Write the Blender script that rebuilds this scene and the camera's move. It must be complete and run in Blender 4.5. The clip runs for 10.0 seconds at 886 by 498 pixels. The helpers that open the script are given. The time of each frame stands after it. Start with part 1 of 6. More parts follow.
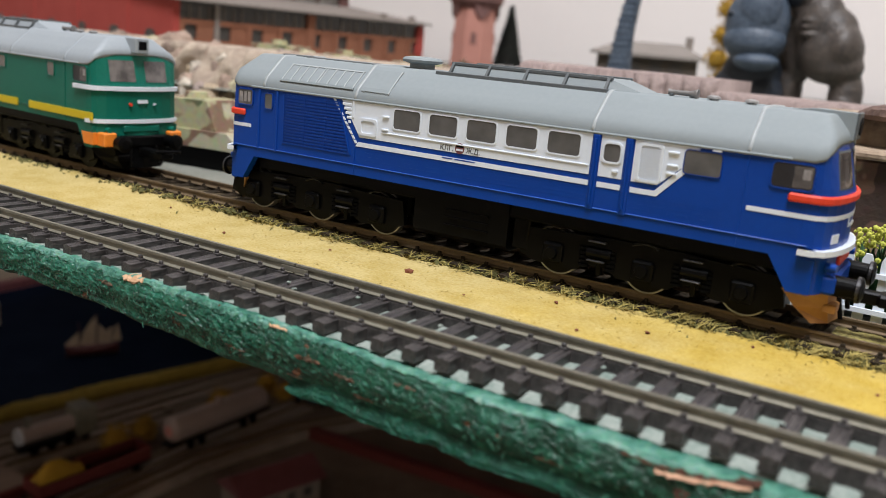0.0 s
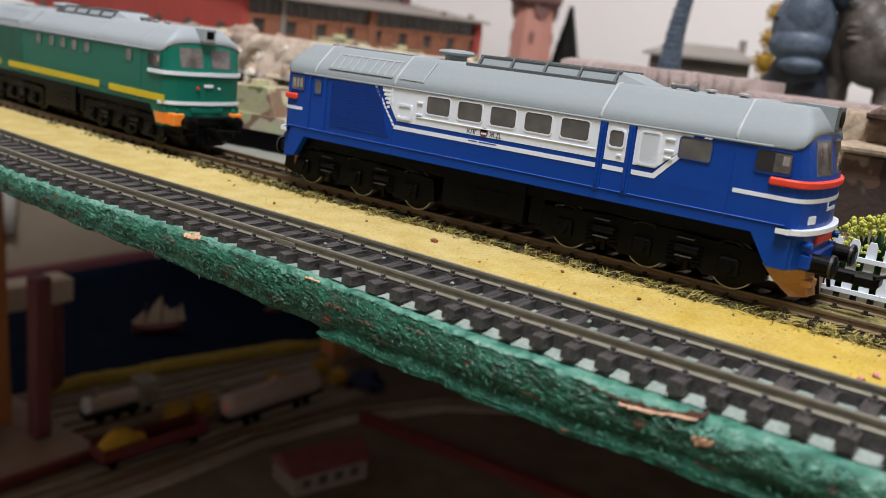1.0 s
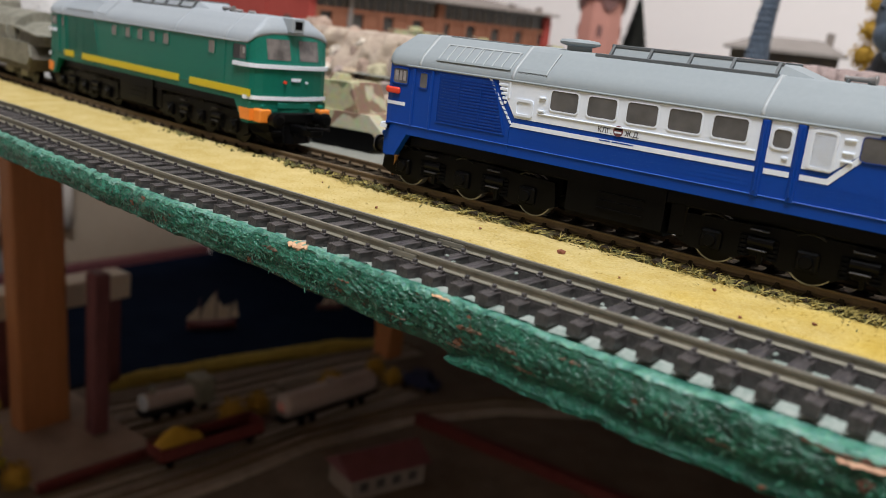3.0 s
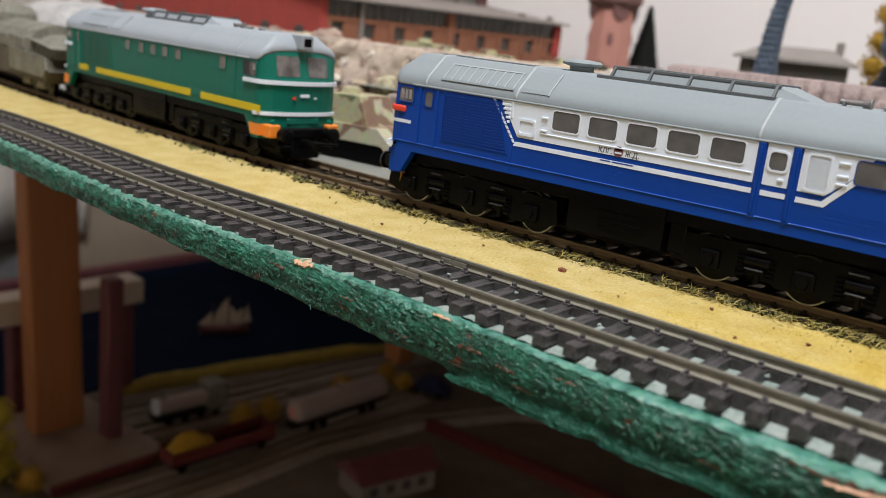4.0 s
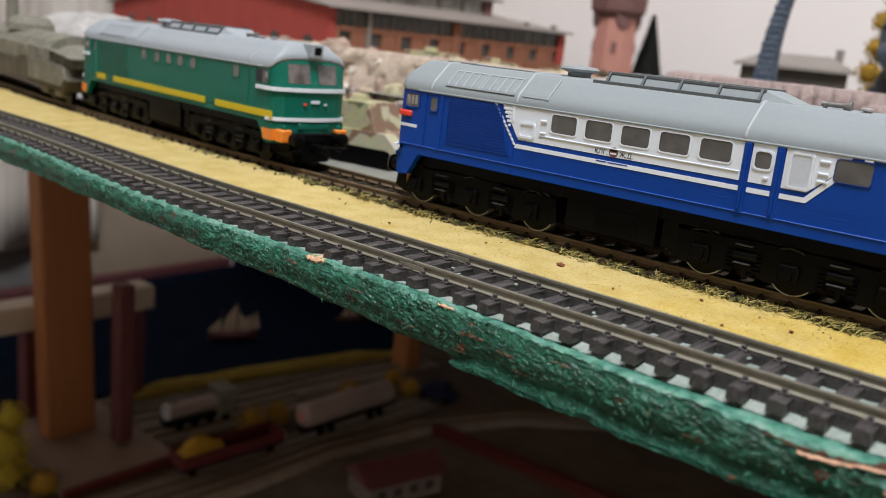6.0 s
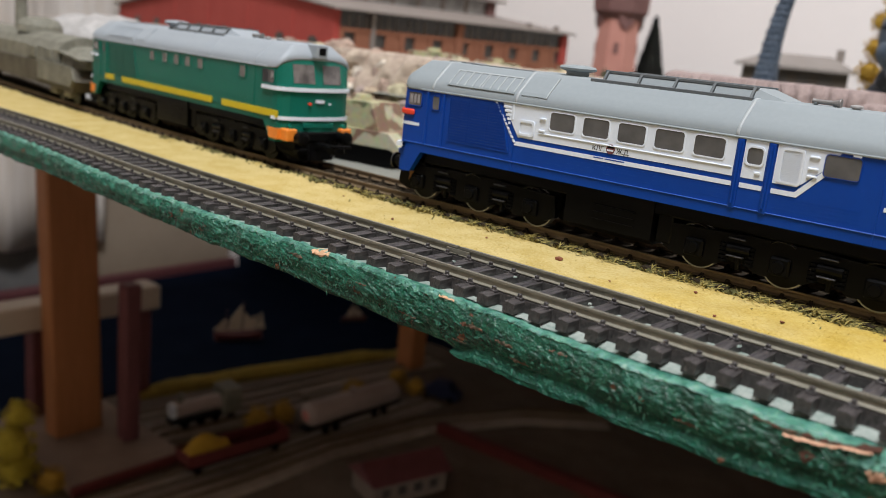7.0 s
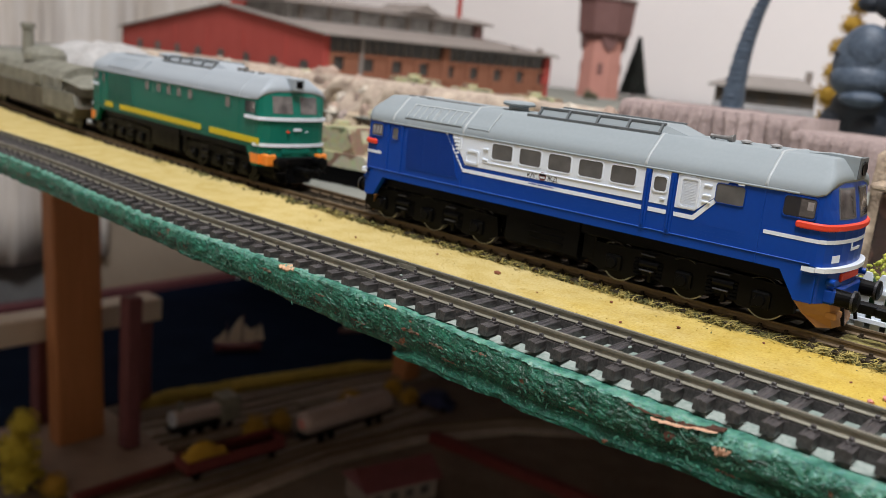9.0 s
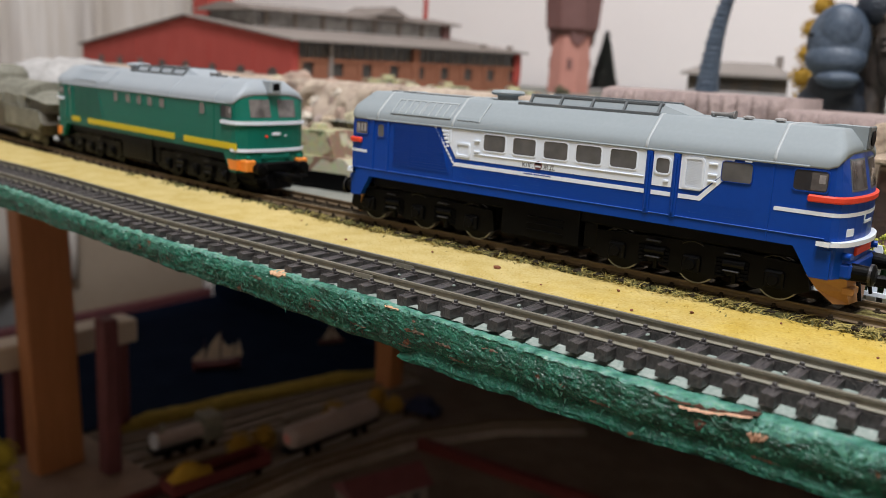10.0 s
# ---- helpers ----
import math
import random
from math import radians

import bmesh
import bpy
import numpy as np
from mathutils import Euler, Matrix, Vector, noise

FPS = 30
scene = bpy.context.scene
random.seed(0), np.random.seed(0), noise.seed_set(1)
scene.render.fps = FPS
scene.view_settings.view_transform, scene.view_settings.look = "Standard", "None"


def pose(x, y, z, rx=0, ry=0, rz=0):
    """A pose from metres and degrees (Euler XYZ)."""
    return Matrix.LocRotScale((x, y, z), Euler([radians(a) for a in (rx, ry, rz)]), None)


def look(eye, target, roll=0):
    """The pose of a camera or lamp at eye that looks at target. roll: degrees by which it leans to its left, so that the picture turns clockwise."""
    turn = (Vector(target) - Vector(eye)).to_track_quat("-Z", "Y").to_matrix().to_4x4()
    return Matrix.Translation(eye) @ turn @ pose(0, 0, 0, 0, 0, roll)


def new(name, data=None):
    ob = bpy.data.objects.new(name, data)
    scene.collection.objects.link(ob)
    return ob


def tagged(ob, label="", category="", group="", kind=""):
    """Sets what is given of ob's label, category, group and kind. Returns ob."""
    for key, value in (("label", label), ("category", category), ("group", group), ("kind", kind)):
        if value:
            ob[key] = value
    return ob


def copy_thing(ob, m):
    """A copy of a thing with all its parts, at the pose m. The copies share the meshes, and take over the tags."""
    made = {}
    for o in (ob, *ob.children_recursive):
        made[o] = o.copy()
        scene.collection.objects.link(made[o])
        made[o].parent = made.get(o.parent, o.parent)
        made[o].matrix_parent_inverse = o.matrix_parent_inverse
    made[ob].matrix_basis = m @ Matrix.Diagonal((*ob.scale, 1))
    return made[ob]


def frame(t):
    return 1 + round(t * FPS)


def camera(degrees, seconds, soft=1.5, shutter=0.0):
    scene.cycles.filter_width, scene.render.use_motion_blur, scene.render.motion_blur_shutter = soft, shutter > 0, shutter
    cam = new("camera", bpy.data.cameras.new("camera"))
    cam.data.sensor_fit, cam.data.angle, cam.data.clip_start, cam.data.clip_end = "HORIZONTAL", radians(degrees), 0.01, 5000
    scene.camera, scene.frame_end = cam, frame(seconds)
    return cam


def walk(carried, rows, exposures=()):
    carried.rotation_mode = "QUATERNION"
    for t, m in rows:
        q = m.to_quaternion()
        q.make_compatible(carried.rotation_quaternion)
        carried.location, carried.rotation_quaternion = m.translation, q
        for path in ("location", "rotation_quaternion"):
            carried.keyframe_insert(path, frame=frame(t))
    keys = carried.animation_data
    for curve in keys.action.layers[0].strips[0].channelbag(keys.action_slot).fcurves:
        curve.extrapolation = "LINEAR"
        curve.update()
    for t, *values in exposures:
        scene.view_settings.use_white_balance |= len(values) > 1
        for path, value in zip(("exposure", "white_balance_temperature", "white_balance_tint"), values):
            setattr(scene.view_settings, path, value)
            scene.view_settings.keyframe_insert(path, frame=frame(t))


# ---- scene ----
cam = camera(53.51, 10.0, soft=0.8)
cam.data.dof.use_dof = True
cam.data.dof.focus_distance = 0.23
cam.data.dof.aperture_fstop = 17.0
# The eye, a point ahead and the lean, in metres; z = 0 is the railhead of the locomotives' track.
PATH = [
    (0, (0.11160, -0.20578, 0.05322), (-0.03909, 0.04443, -0.01525), 5.00),
    (0.5, (0.12616, -0.22602, 0.05977), (-0.03462, 0.01715, -0.01106), 6.04),
    (1, (0.13475, -0.22186, 0.05285), (-0.03296, 0.01663, -0.01782), 6.18),
    (1.5, (0.11434, -0.21625, 0.04783), (-0.05805, 0.01874, -0.02331), 6.01),
    (2, (0.10740, -0.21789, 0.04733), (-0.06800, 0.01460, -0.02468), 6.03),
    (3.5, (0.10215, -0.21378, 0.05069), (-0.07816, 0.01447, -0.02273), 6.08),
    (4, (0.10705, -0.21628, 0.05339), (-0.07519, 0.01065, -0.01934), 6.04),
    (4.5, (0.11165, -0.21835, 0.05419), (-0.07132, 0.00820, -0.01792), 5.86),
    (5, (0.11410, -0.22000, 0.05418), (-0.06954, 0.00639, -0.01673), 5.88),
    (5.5, (0.11407, -0.22290, 0.05365), (-0.07014, 0.00325, -0.01654), 5.85),
    (7, (0.12074, -0.22986, 0.05287), (-0.06531, -0.00508, -0.01684), 5.64),
    (7.5, (0.11976, -0.23280, 0.05443), (-0.06697, -0.00839, -0.01464), 5.67),
    (8, (0.12906, -0.23728, 0.05762), (-0.05813, -0.01302, -0.01067), 5.72),
    (8.5, (0.14957, -0.24127, 0.06288), (-0.03833, -0.01724, -0.00420), 5.67),
    (9, (0.15339, -0.24377, 0.06289), (-0.03492, -0.01967, -0.00282), 5.49),
    (9.5, (0.15536, -0.24161, 0.06126), (-0.03338, -0.01732, -0.00256), 4.61),
    (10, (0.14191, -0.24126, 0.05737), (-0.03947, -0.01075, -0.00561), 2.85),
]

walk(cam, [(t, look(eye, target, roll)) for t, eye, target, roll in PATH])

# ---- light: one ceiling lamp in a closed room ----
world = bpy.data.worlds.new("world")
scene.world = world
world.use_nodes = True
world.node_tree.nodes["Background"].inputs[0].default_value = (1.0, 0.97, 0.94, 1)
world.node_tree.nodes["Background"].inputs[1].default_value = 0.02
scene.view_settings.exposure = 0.0


def area(name, eye, target, power, sx, sy, colour):
    lamp = bpy.data.lights.new(name, "AREA")
    lamp.shape, lamp.size, lamp.size_y, lamp.energy, lamp.color = "RECTANGLE", sx, sy, power, colour
    ob = new(name, lamp)
    ob.matrix_world = look(eye, target)
    return ob


area("ceiling_lamp", (0.22, -0.42, 1.36), (0.08, 0.10, 0.0), 33, 0.5, 0.5, (0.95, 0.955, 1.0))

# ---- materials ----
MM = 0.001


def mat(name, c1, c2=None, rough=0.5, metal=0.0, grain=1.2, stain=14.0, bump=0.15, depth=0.1, mix=0.5, spec=0.5, coat=0.0, sharp=0.25, stretch=(1, 1, 1)):
    """Two noises, one fine (grain, mm) and one coarse (stain, mm), mix c1 and c2 and drive relief of that depth in mm."""
    m = bpy.data.materials.new(name)
    m.use_nodes = True
    n, l = m.node_tree.nodes, m.node_tree.links
    b = n["Principled BSDF"]
    c2 = c2 or tuple(min(1, v * 0.72) for v in c1)
    tc, mp = n.new("ShaderNodeTexCoord"), n.new("ShaderNodeMapping")
    mp.inputs["Scale"].default_value = stretch
    l.new(tc.outputs["Object"], mp.inputs[0])
    info = n.new("ShaderNodeObjectInfo")
    off = n.new("ShaderNodeMath")
    off.operation = "MULTIPLY"
    off.inputs[1].default_value = 3.0
    l.new(info.outputs["Random"], off.inputs[0])
    comb = n.new("ShaderNodeCombineXYZ")
    for k in range(3):
        l.new(off.outputs[0], comb.inputs[k])
    l.new(comb.outputs[0], mp.inputs["Location"])
    fine, coarse = n.new("ShaderNodeTexNoise"), n.new("ShaderNodeTexNoise")
    fine.inputs["Scale"].default_value, coarse.inputs["Scale"].default_value = 1000 / grain, 1000 / stain
    fine.inputs["Detail"].default_value, coarse.inputs["Detail"].default_value = 4, 5
    l.new(mp.outputs[0], fine.inputs["Vector"]), l.new(mp.outputs[0], coarse.inputs["Vector"])
    add = n.new("ShaderNodeMix")
    add.data_type = "FLOAT"
    add.inputs[0].default_value = mix
    l.new(fine.outputs["Fac"], add.inputs[2]), l.new(coarse.outputs["Fac"], add.inputs[3])
    ramp = n.new("ShaderNodeValToRGB")
    ramp.color_ramp.elements[0].position, ramp.color_ramp.elements[1].position = 0.5 - sharp, 0.5 + sharp
    ramp.color_ramp.elements[0].color, ramp.color_ramp.elements[1].color = (*c2, 1), (*c1, 1)
    l.new(add.outputs[0], ramp.inputs[0]), l.new(ramp.outputs[0], b.inputs["Base Color"])
    rr = n.new("ShaderNodeMapRange")
    rr.inputs[3].default_value, rr.inputs[4].default_value = min(1, rough * 1.18), rough * 0.85
    l.new(coarse.outputs["Fac"], rr.inputs[0]), l.new(rr.outputs[0], b.inputs["Roughness"])
    b.inputs["Metallic"].default_value = metal
    b.inputs["Specular IOR Level"].default_value = spec
    b.inputs["Coat Weight"].default_value = coat
    if bump:
        bp = n.new("ShaderNodeBump")
        bp.inputs["Strength"].default_value, bp.inputs["Distance"].default_value = bump, depth * MM
        l.new(fine.outputs["Fac"], bp.inputs["Height"]), l.new(bp.outputs[0], b.inputs["Normal"])
    return m


def patches(name, colours, size, rough=0.8, edges=None, bump=0.2, depth=0.4, grain=1.5):
    """Blotches of several flat colours with crisp borders: camouflage, flaking paint, painted rock."""
    m = mat(name, colours[0], None, rough, grain=grain, bump=bump, depth=depth)
    n, l = m.node_tree.nodes, m.node_tree.links
    b, ramp = n["Principled BSDF"], n.new("ShaderNodeValToRGB")
    big = n.new("ShaderNodeTexNoise")
    big.inputs["Scale"].default_value, big.inputs["Detail"].default_value = 1000 / size, 2.5
    tc = n.new("ShaderNodeTexCoord")
    l.new(tc.outputs["Object"], big.inputs["Vector"])
    ramp.color_ramp.interpolation = "LINEAR"
    e = ramp.color_ramp.elements
    edges = edges or [0.34 + 0.32 * k / max(1, len(colours) - 1) for k in range(len(colours) - 1)]
    e[0].position, e[0].color = 0.0, (*colours[0], 1)
    e[1].position, e[1].color = 1.0, (*colours[-1], 1)
    for k, x in enumerate(edges):
        e.new(max(0.01, x - 0.012)).color = (*colours[k], 1)
        e.new(min(0.99, x + 0.012)).color = (*colours[k + 1], 1)
    shade = n.new("ShaderNodeMix")
    shade.data_type, shade.blend_type = "RGBA", "MULTIPLY"
    shade.inputs[0].default_value = 0.5
    fine = [q for q in n if q.type == "TEX_NOISE"][0]
    l.new(big.outputs["Fac"], ramp.inputs[0])
    l.new(ramp.outputs[0], shade.inputs[6]), l.new(fine.outputs["Color"], shade.inputs[7])
    l.new(shade.outputs[2], b.inputs["Base Color"])
    return m


BLUEEDGE = mat("worn_blue_edge", (0.03, 0.13, 0.52), (0.008, 0.075, 0.40), 0.35, stain=4, sharp=0.15)
BLUE = mat("blue_paint", (0.002, 0.048, 0.31), (0.002, 0.041, 0.265), 0.34, stain=40, bump=0.06, depth=0.05, spec=0.22)
GREY = mat("grey_roof_paint", (0.25, 0.285, 0.297), (0.225, 0.257, 0.268), 0.62, stain=30, bump=0.12, depth=0.05, spec=0.3)
# Lighter than the roof: highlights on seams and ribs put into the colour.
SEAM = mat("highlit_grey_edge", (0.40, 0.43, 0.44), (0.30, 0.33, 0.34), 0.45, stain=6)
SILVER = mat("silver_roof_paint", (0.31, 0.345, 0.37), (0.265, 0.30, 0.325), 0.55, stain=30, bump=0.05, depth=0.05)
DGREY = mat("dark_grey_plastic", (0.105, 0.118, 0.122), (0.08, 0.09, 0.095), 0.5)
WHITE = mat("white_paint", (0.73, 0.79, 0.86), (0.66, 0.72, 0.79), 0.4, stain=25, bump=0.04, depth=0.05)
RED = mat("red_orange_paint", (0.72, 0.06, 0.025), (0.62, 0.045, 0.02), 0.5, spec=0.3)
OCHRE = mat("ochre_paint", (0.43, 0.21, 0.062), (0.35, 0.16, 0.045), 0.45, stain=6)
BLACK = mat("black_plastic", (0.0032, 0.0032, 0.0034), (0.0018, 0.0018, 0.002), 0.32, bump=0.15, depth=0.1, spec=0.09)
STEEL = mat("wheel_steel", (0.46, 0.46, 0.46), (0.24, 0.24, 0.24), 0.42, metal=0.6, stain=3)
SPRING = mat("dull_black_spring", (0.004, 0.004, 0.004), (0.002, 0.002, 0.002), 0.7, spec=0.04)
# Black plastic with the glint of the bogie's edges painted in.
ARC = mat("glinting_black_guard", (0.045, 0.045, 0.047), (0.012, 0.012, 0.013), 0.35, stain=4, sharp=0.12)
DULLMETAL = mat("dull_metal", (0.24, 0.23, 0.22), (0.13, 0.125, 0.12), 0.5, metal=0.3, stain=3)
RUNG = mat("dark_steel_rung", (0.06, 0.06, 0.063), (0.02, 0.02, 0.022), 0.4, metal=0.3)
GREEN = mat("green_paint", (0.005, 0.135, 0.095), (0.004, 0.115, 0.08), 0.34, stain=40, bump=0.05, depth=0.05, spec=0.25)
YELLOW = mat("yellow_paint", (0.60, 0.47, 0.004), (0.52, 0.40, 0.003), 0.45)
ORANGE = mat("orange_paint", (0.80, 0.25, 0.03), (0.70, 0.20, 0.02), 0.45)
PANE = mat("dark_window_pane", (0.108, 0.106, 0.102), (0.072, 0.071, 0.069), 0.07, stain=7, grain=2.5, bump=0, mix=0.8, sharp=0.12)
HAZEPANE = mat("hazy_window_pane", (0.20, 0.185, 0.17), (0.12, 0.11, 0.10), 0.2, stain=4, bump=0)
CABPANE = mat("cab_window_pane", (0.15, 0.135, 0.128), (0.06, 0.055, 0.054), 0.08, stain=6, grain=3, bump=0, mix=0.9, sharp=0.12)
DIRTYSLEEPER = mat("buried_brown_sleeper", (0.05, 0.038, 0.025), (0.018, 0.014, 0.01), 0.9, grain=1.5, stain=6, bump=0.5, depth=0.3, spec=0.08)
CABDARK = mat("dark_cab_interior", (0.022, 0.022, 0.026), (0.01, 0.01, 0.012), 0.3, stain=6, bump=0)
# Pale colour for light that shows through the closed cab.
CABLIGHT = mat("cab_through_light", (0.34, 0.32, 0.31), (0.16, 0.15, 0.15), 0.5, stain=2, grain=1, bump=0)
OLIVE = mat("olive_paint", (0.25, 0.245, 0.195), (0.10, 0.097, 0.072), 0.7, stain=9, grain=2, sharp=0.2)
RAIL = mat("rail_metal", (0.28, 0.262, 0.205), (0.18, 0.168, 0.132), 0.5, metal=0.45, stain=8)
RUST = mat("rusty_rail", (0.21, 0.15, 0.088), (0.125, 0.088, 0.052), 0.55, metal=0.35, stain=8)
SLEEPER = mat("sleeper_plastic", (0.085, 0.076, 0.074), (0.018, 0.016, 0.016), 0.42, grain=2.2, stain=9, bump=0.9, depth=0.35, mix=0.3, sharp=0.14, stretch=(7, 0.8, 3))
MINT = patches("mint_paint", [(0.038, 0.17, 0.12), (0.085, 0.275, 0.20), (0.14, 0.355, 0.27), (0.24, 0.42, 0.335)], 3.4, 0.42, [0.40, 0.52, 0.64], bump=0.8, depth=0.6, grain=0.8)
PALE = mat("pale_primer", (0.35, 0.38, 0.345), (0.13, 0.19, 0.16), 0.7, grain=0.9, stain=5, bump=0.7, depth=0.4, sharp=0.2)
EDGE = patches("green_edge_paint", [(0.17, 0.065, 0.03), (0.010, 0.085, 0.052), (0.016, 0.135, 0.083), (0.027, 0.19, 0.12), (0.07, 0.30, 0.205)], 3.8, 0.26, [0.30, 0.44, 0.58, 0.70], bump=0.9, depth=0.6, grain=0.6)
LAYER = patches("smooth_green_layer", [(0.13, 0.06, 0.03), (0.009, 0.066, 0.040), (0.013, 0.092, 0.056), (0.019, 0.12, 0.074)], 3.8, 0.36, [0.27, 0.46, 0.62], bump=0.9, depth=0.6, grain=0.6)
LAYER.node_tree.nodes["Principled BSDF"].inputs["Specular IOR Level"].default_value = 0.22
FLAKE = mat("lifted_green_flake", (0.075, 0.26, 0.18), (0.014, 0.12, 0.078), 0.25, stain=5, bump=0.3)
FOAM = mat("yellow_foam", (0.56, 0.455, 0.205), (0.42, 0.31, 0.09), 0.95, grain=0.8, stain=10, bump=0.7, depth=0.9, mix=0.5, sharp=0.15, spec=0.2)


def dyed_or_shaded(m, colour, x0, x1):
    """Multiplies in a foam dye or painted edge shade, growing along x in uneven patches."""
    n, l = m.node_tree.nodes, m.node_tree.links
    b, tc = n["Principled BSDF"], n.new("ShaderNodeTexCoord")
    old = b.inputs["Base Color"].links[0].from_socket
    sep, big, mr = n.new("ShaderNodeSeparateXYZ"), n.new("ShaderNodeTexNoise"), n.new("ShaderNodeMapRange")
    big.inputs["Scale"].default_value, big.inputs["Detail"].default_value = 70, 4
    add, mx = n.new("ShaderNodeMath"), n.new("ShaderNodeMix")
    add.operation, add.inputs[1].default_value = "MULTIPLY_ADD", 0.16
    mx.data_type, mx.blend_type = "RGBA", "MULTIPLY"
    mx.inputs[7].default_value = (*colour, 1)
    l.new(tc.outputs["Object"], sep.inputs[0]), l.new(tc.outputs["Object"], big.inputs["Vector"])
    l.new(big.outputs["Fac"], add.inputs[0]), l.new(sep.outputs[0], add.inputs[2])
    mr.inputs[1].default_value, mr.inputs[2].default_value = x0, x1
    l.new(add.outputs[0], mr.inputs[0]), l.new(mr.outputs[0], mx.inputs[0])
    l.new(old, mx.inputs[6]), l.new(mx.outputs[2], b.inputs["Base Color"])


dyed_or_shaded(FOAM, (1.0, 0.90, 0.42), 0.08, 0.19)
# Shade over the edge's right end, multiplied into its paint colour.
dyed_or_shaded(EDGE, (0.70, 0.72, 0.66), -0.02, 0.17)
BED = mat("track_bed", (0.125, 0.09, 0.042), (0.05, 0.037, 0.02), 0.9, grain=1.5, stain=9, bump=0.8, depth=0.8)
TURF = mat("dark_turf", (0.13, 0.12, 0.03), (0.05, 0.05, 0.015), 0.9, grain=1.0)
STRAW = mat("dry_grass", (0.42, 0.34, 0.10), (0.28, 0.22, 0.06), 0.9)
GROUND = mat("grey_layout_ground", (0.26, 0.26, 0.23), (0.15, 0.16, 0.13), 0.9, grain=1.5, stain=30, bump=0.6, depth=0.6)
ROCK = mat("pinkish_rock_plaster", (0.37, 0.29, 0.265), (0.20, 0.15, 0.14), 0.9, grain=3, stain=16, bump=0.8, depth=1.2)
TAN = mat("tan_rock_plaster", (0.58, 0.48, 0.37), (0.24, 0.18, 0.145), 0.9, grain=4, stain=14, bump=0.8, depth=1.2)
CAMO = patches("camouflage_paint", [(0.17, 0.19, 0.10), (0.50, 0.48, 0.28), (0.27, 0.17, 0.11), (0.56, 0.53, 0.36)], 22.0, bump=0.1, grain=3)
REDBRICK = mat("red_factory_wall", (0.40, 0.060, 0.045), (0.33, 0.045, 0.035), 0.8, grain=1.5, stain=25)
BROWNBRICK = mat("brown_brick_wall", (0.30, 0.12, 0.065), (0.20, 0.075, 0.04), 0.85, grain=1.5, stain=12)
ROOFING = mat("grey_brown_roofing", (0.25, 0.215, 0.19), (0.19, 0.16, 0.14), 0.8, grain=2, stain=20)
DARKWIN = mat("dark_factory_glazing", (0.075, 0.068, 0.06), (0.03, 0.027, 0.025), 0.3)
PINK = mat("pink_tower_plaster", (0.52, 0.25, 0.20), (0.42, 0.19, 0.15), 0.85, stain=18)
TANKBROWN = mat("brown_tower_tank", (0.19, 0.095, 0.085), (0.13, 0.06, 0.055), 0.7, stain=15)
FIR = mat("dark_fir", (0.025, 0.028, 0.022), (0.012, 0.014, 0.010), 0.9)
APE = mat("blue_grey_vinyl", (0.098, 0.132, 0.178), (0.018, 0.03, 0.052), 0.5, grain=2.5, stain=9, bump=0.6, depth=1.0)
WALLPAINT = mat("white_wall_paper", (0.86, 0.81, 0.79), (0.82, 0.77, 0.75), 0.9, grain=4, stain=120, bump=0.3, depth=0.3)
CURTAIN = mat("cream_curtain_cloth", (0.74, 0.71, 0.68), (0.50, 0.44, 0.37), 0.95, grain=6, stain=60, sharp=0.2, stretch=(1, 1, 0.05))
CEIL = mat("ceiling_paint", (0.78, 0.76, 0.73), None, 0.9, grain=4, stain=150)
FLOORWOOD = mat("floor_boards", (0.56, 0.43, 0.30), (0.44, 0.32, 0.21), 0.6, grain=8, stain=80, stretch=(1, 6, 1))
PINE = mat("orange_pine", (0.45, 0.185, 0.065), (0.30, 0.115, 0.04), 0.55, grain=3, stain=25, stretch=(4, 4, 0.4))
MAROON = mat("dark_maroon_paint", (0.17, 0.055, 0.06), (0.11, 0.035, 0.04), 0.6)
SEA = mat("dark_blue_sea_paint", (0.006, 0.0125, 0.030), (0.002, 0.006, 0.017), 0.85, stain=60, spec=0.04)
BEIGE = mat("beige_wall_paper", (0.74, 0.67, 0.57), (0.68, 0.61, 0.51), 0.9, grain=4, stain=120)
LOWGROUND = mat("brown_lower_ground", (0.19, 0.142, 0.102), (0.07, 0.052, 0.037), 0.95, grain=3, stain=40, bump=0.5, depth=1.0)
HUTROOF = mat("grey_hut_roof", (0.30, 0.27, 0.245), (0.21, 0.185, 0.165), 0.8)
HUTWALL = mat("dark_hut_wall", (0.12, 0.10, 0.078), (0.055, 0.045, 0.037), 0.85, stain=9)
LEAF = mat("dark_green_leaf", (0.03, 0.095, 0.032), (0.015, 0.055, 0.018), 0.6)
FLOWER = mat("yellow_flower", (0.52, 0.50, 0.08), (0.30, 0.36, 0.05), 0.8)
GOLDLEAF = mat("golden_leaf", (0.52, 0.31, 0.035), (0.32, 0.19, 0.02), 0.8)
WOODCHIP = mat("bare_wood_chip", (0.62, 0.42, 0.26), (0.45, 0.24, 0.12), 0.8, stain=3)


# ---- mesh helpers, all in millimetres ----
def finish(bm, name, material, smooth=False):
    bmesh.ops.scale(bm, vec=(MM, MM, MM), verts=bm.verts)
    bmesh.ops.recalc_face_normals(bm, faces=bm.faces)
    me = bpy.data.meshes.new(name)
    bm.to_mesh(me)
    bm.free()
    me.materials.append(material)
    if smooth:
        for p in me.polygons:
            p.use_smooth = True
    return me


def part(name, bm, material, parent=None, label="", smooth=False):
    ob = new(name, finish(bm, name, material, smooth))
    ob.parent = parent
    if label:
        ob["label"] = label
    return ob


def thing(name, label, category, group="", kind="", at=(0, 0, 0), turn=0):
    ob = new(name)
    ob.empty_display_size = 0.01
    ob.matrix_world = pose(at[0] * MM, at[1] * MM, at[2] * MM, 0, 0, turn)
    return tagged(ob, label, category, group, kind)


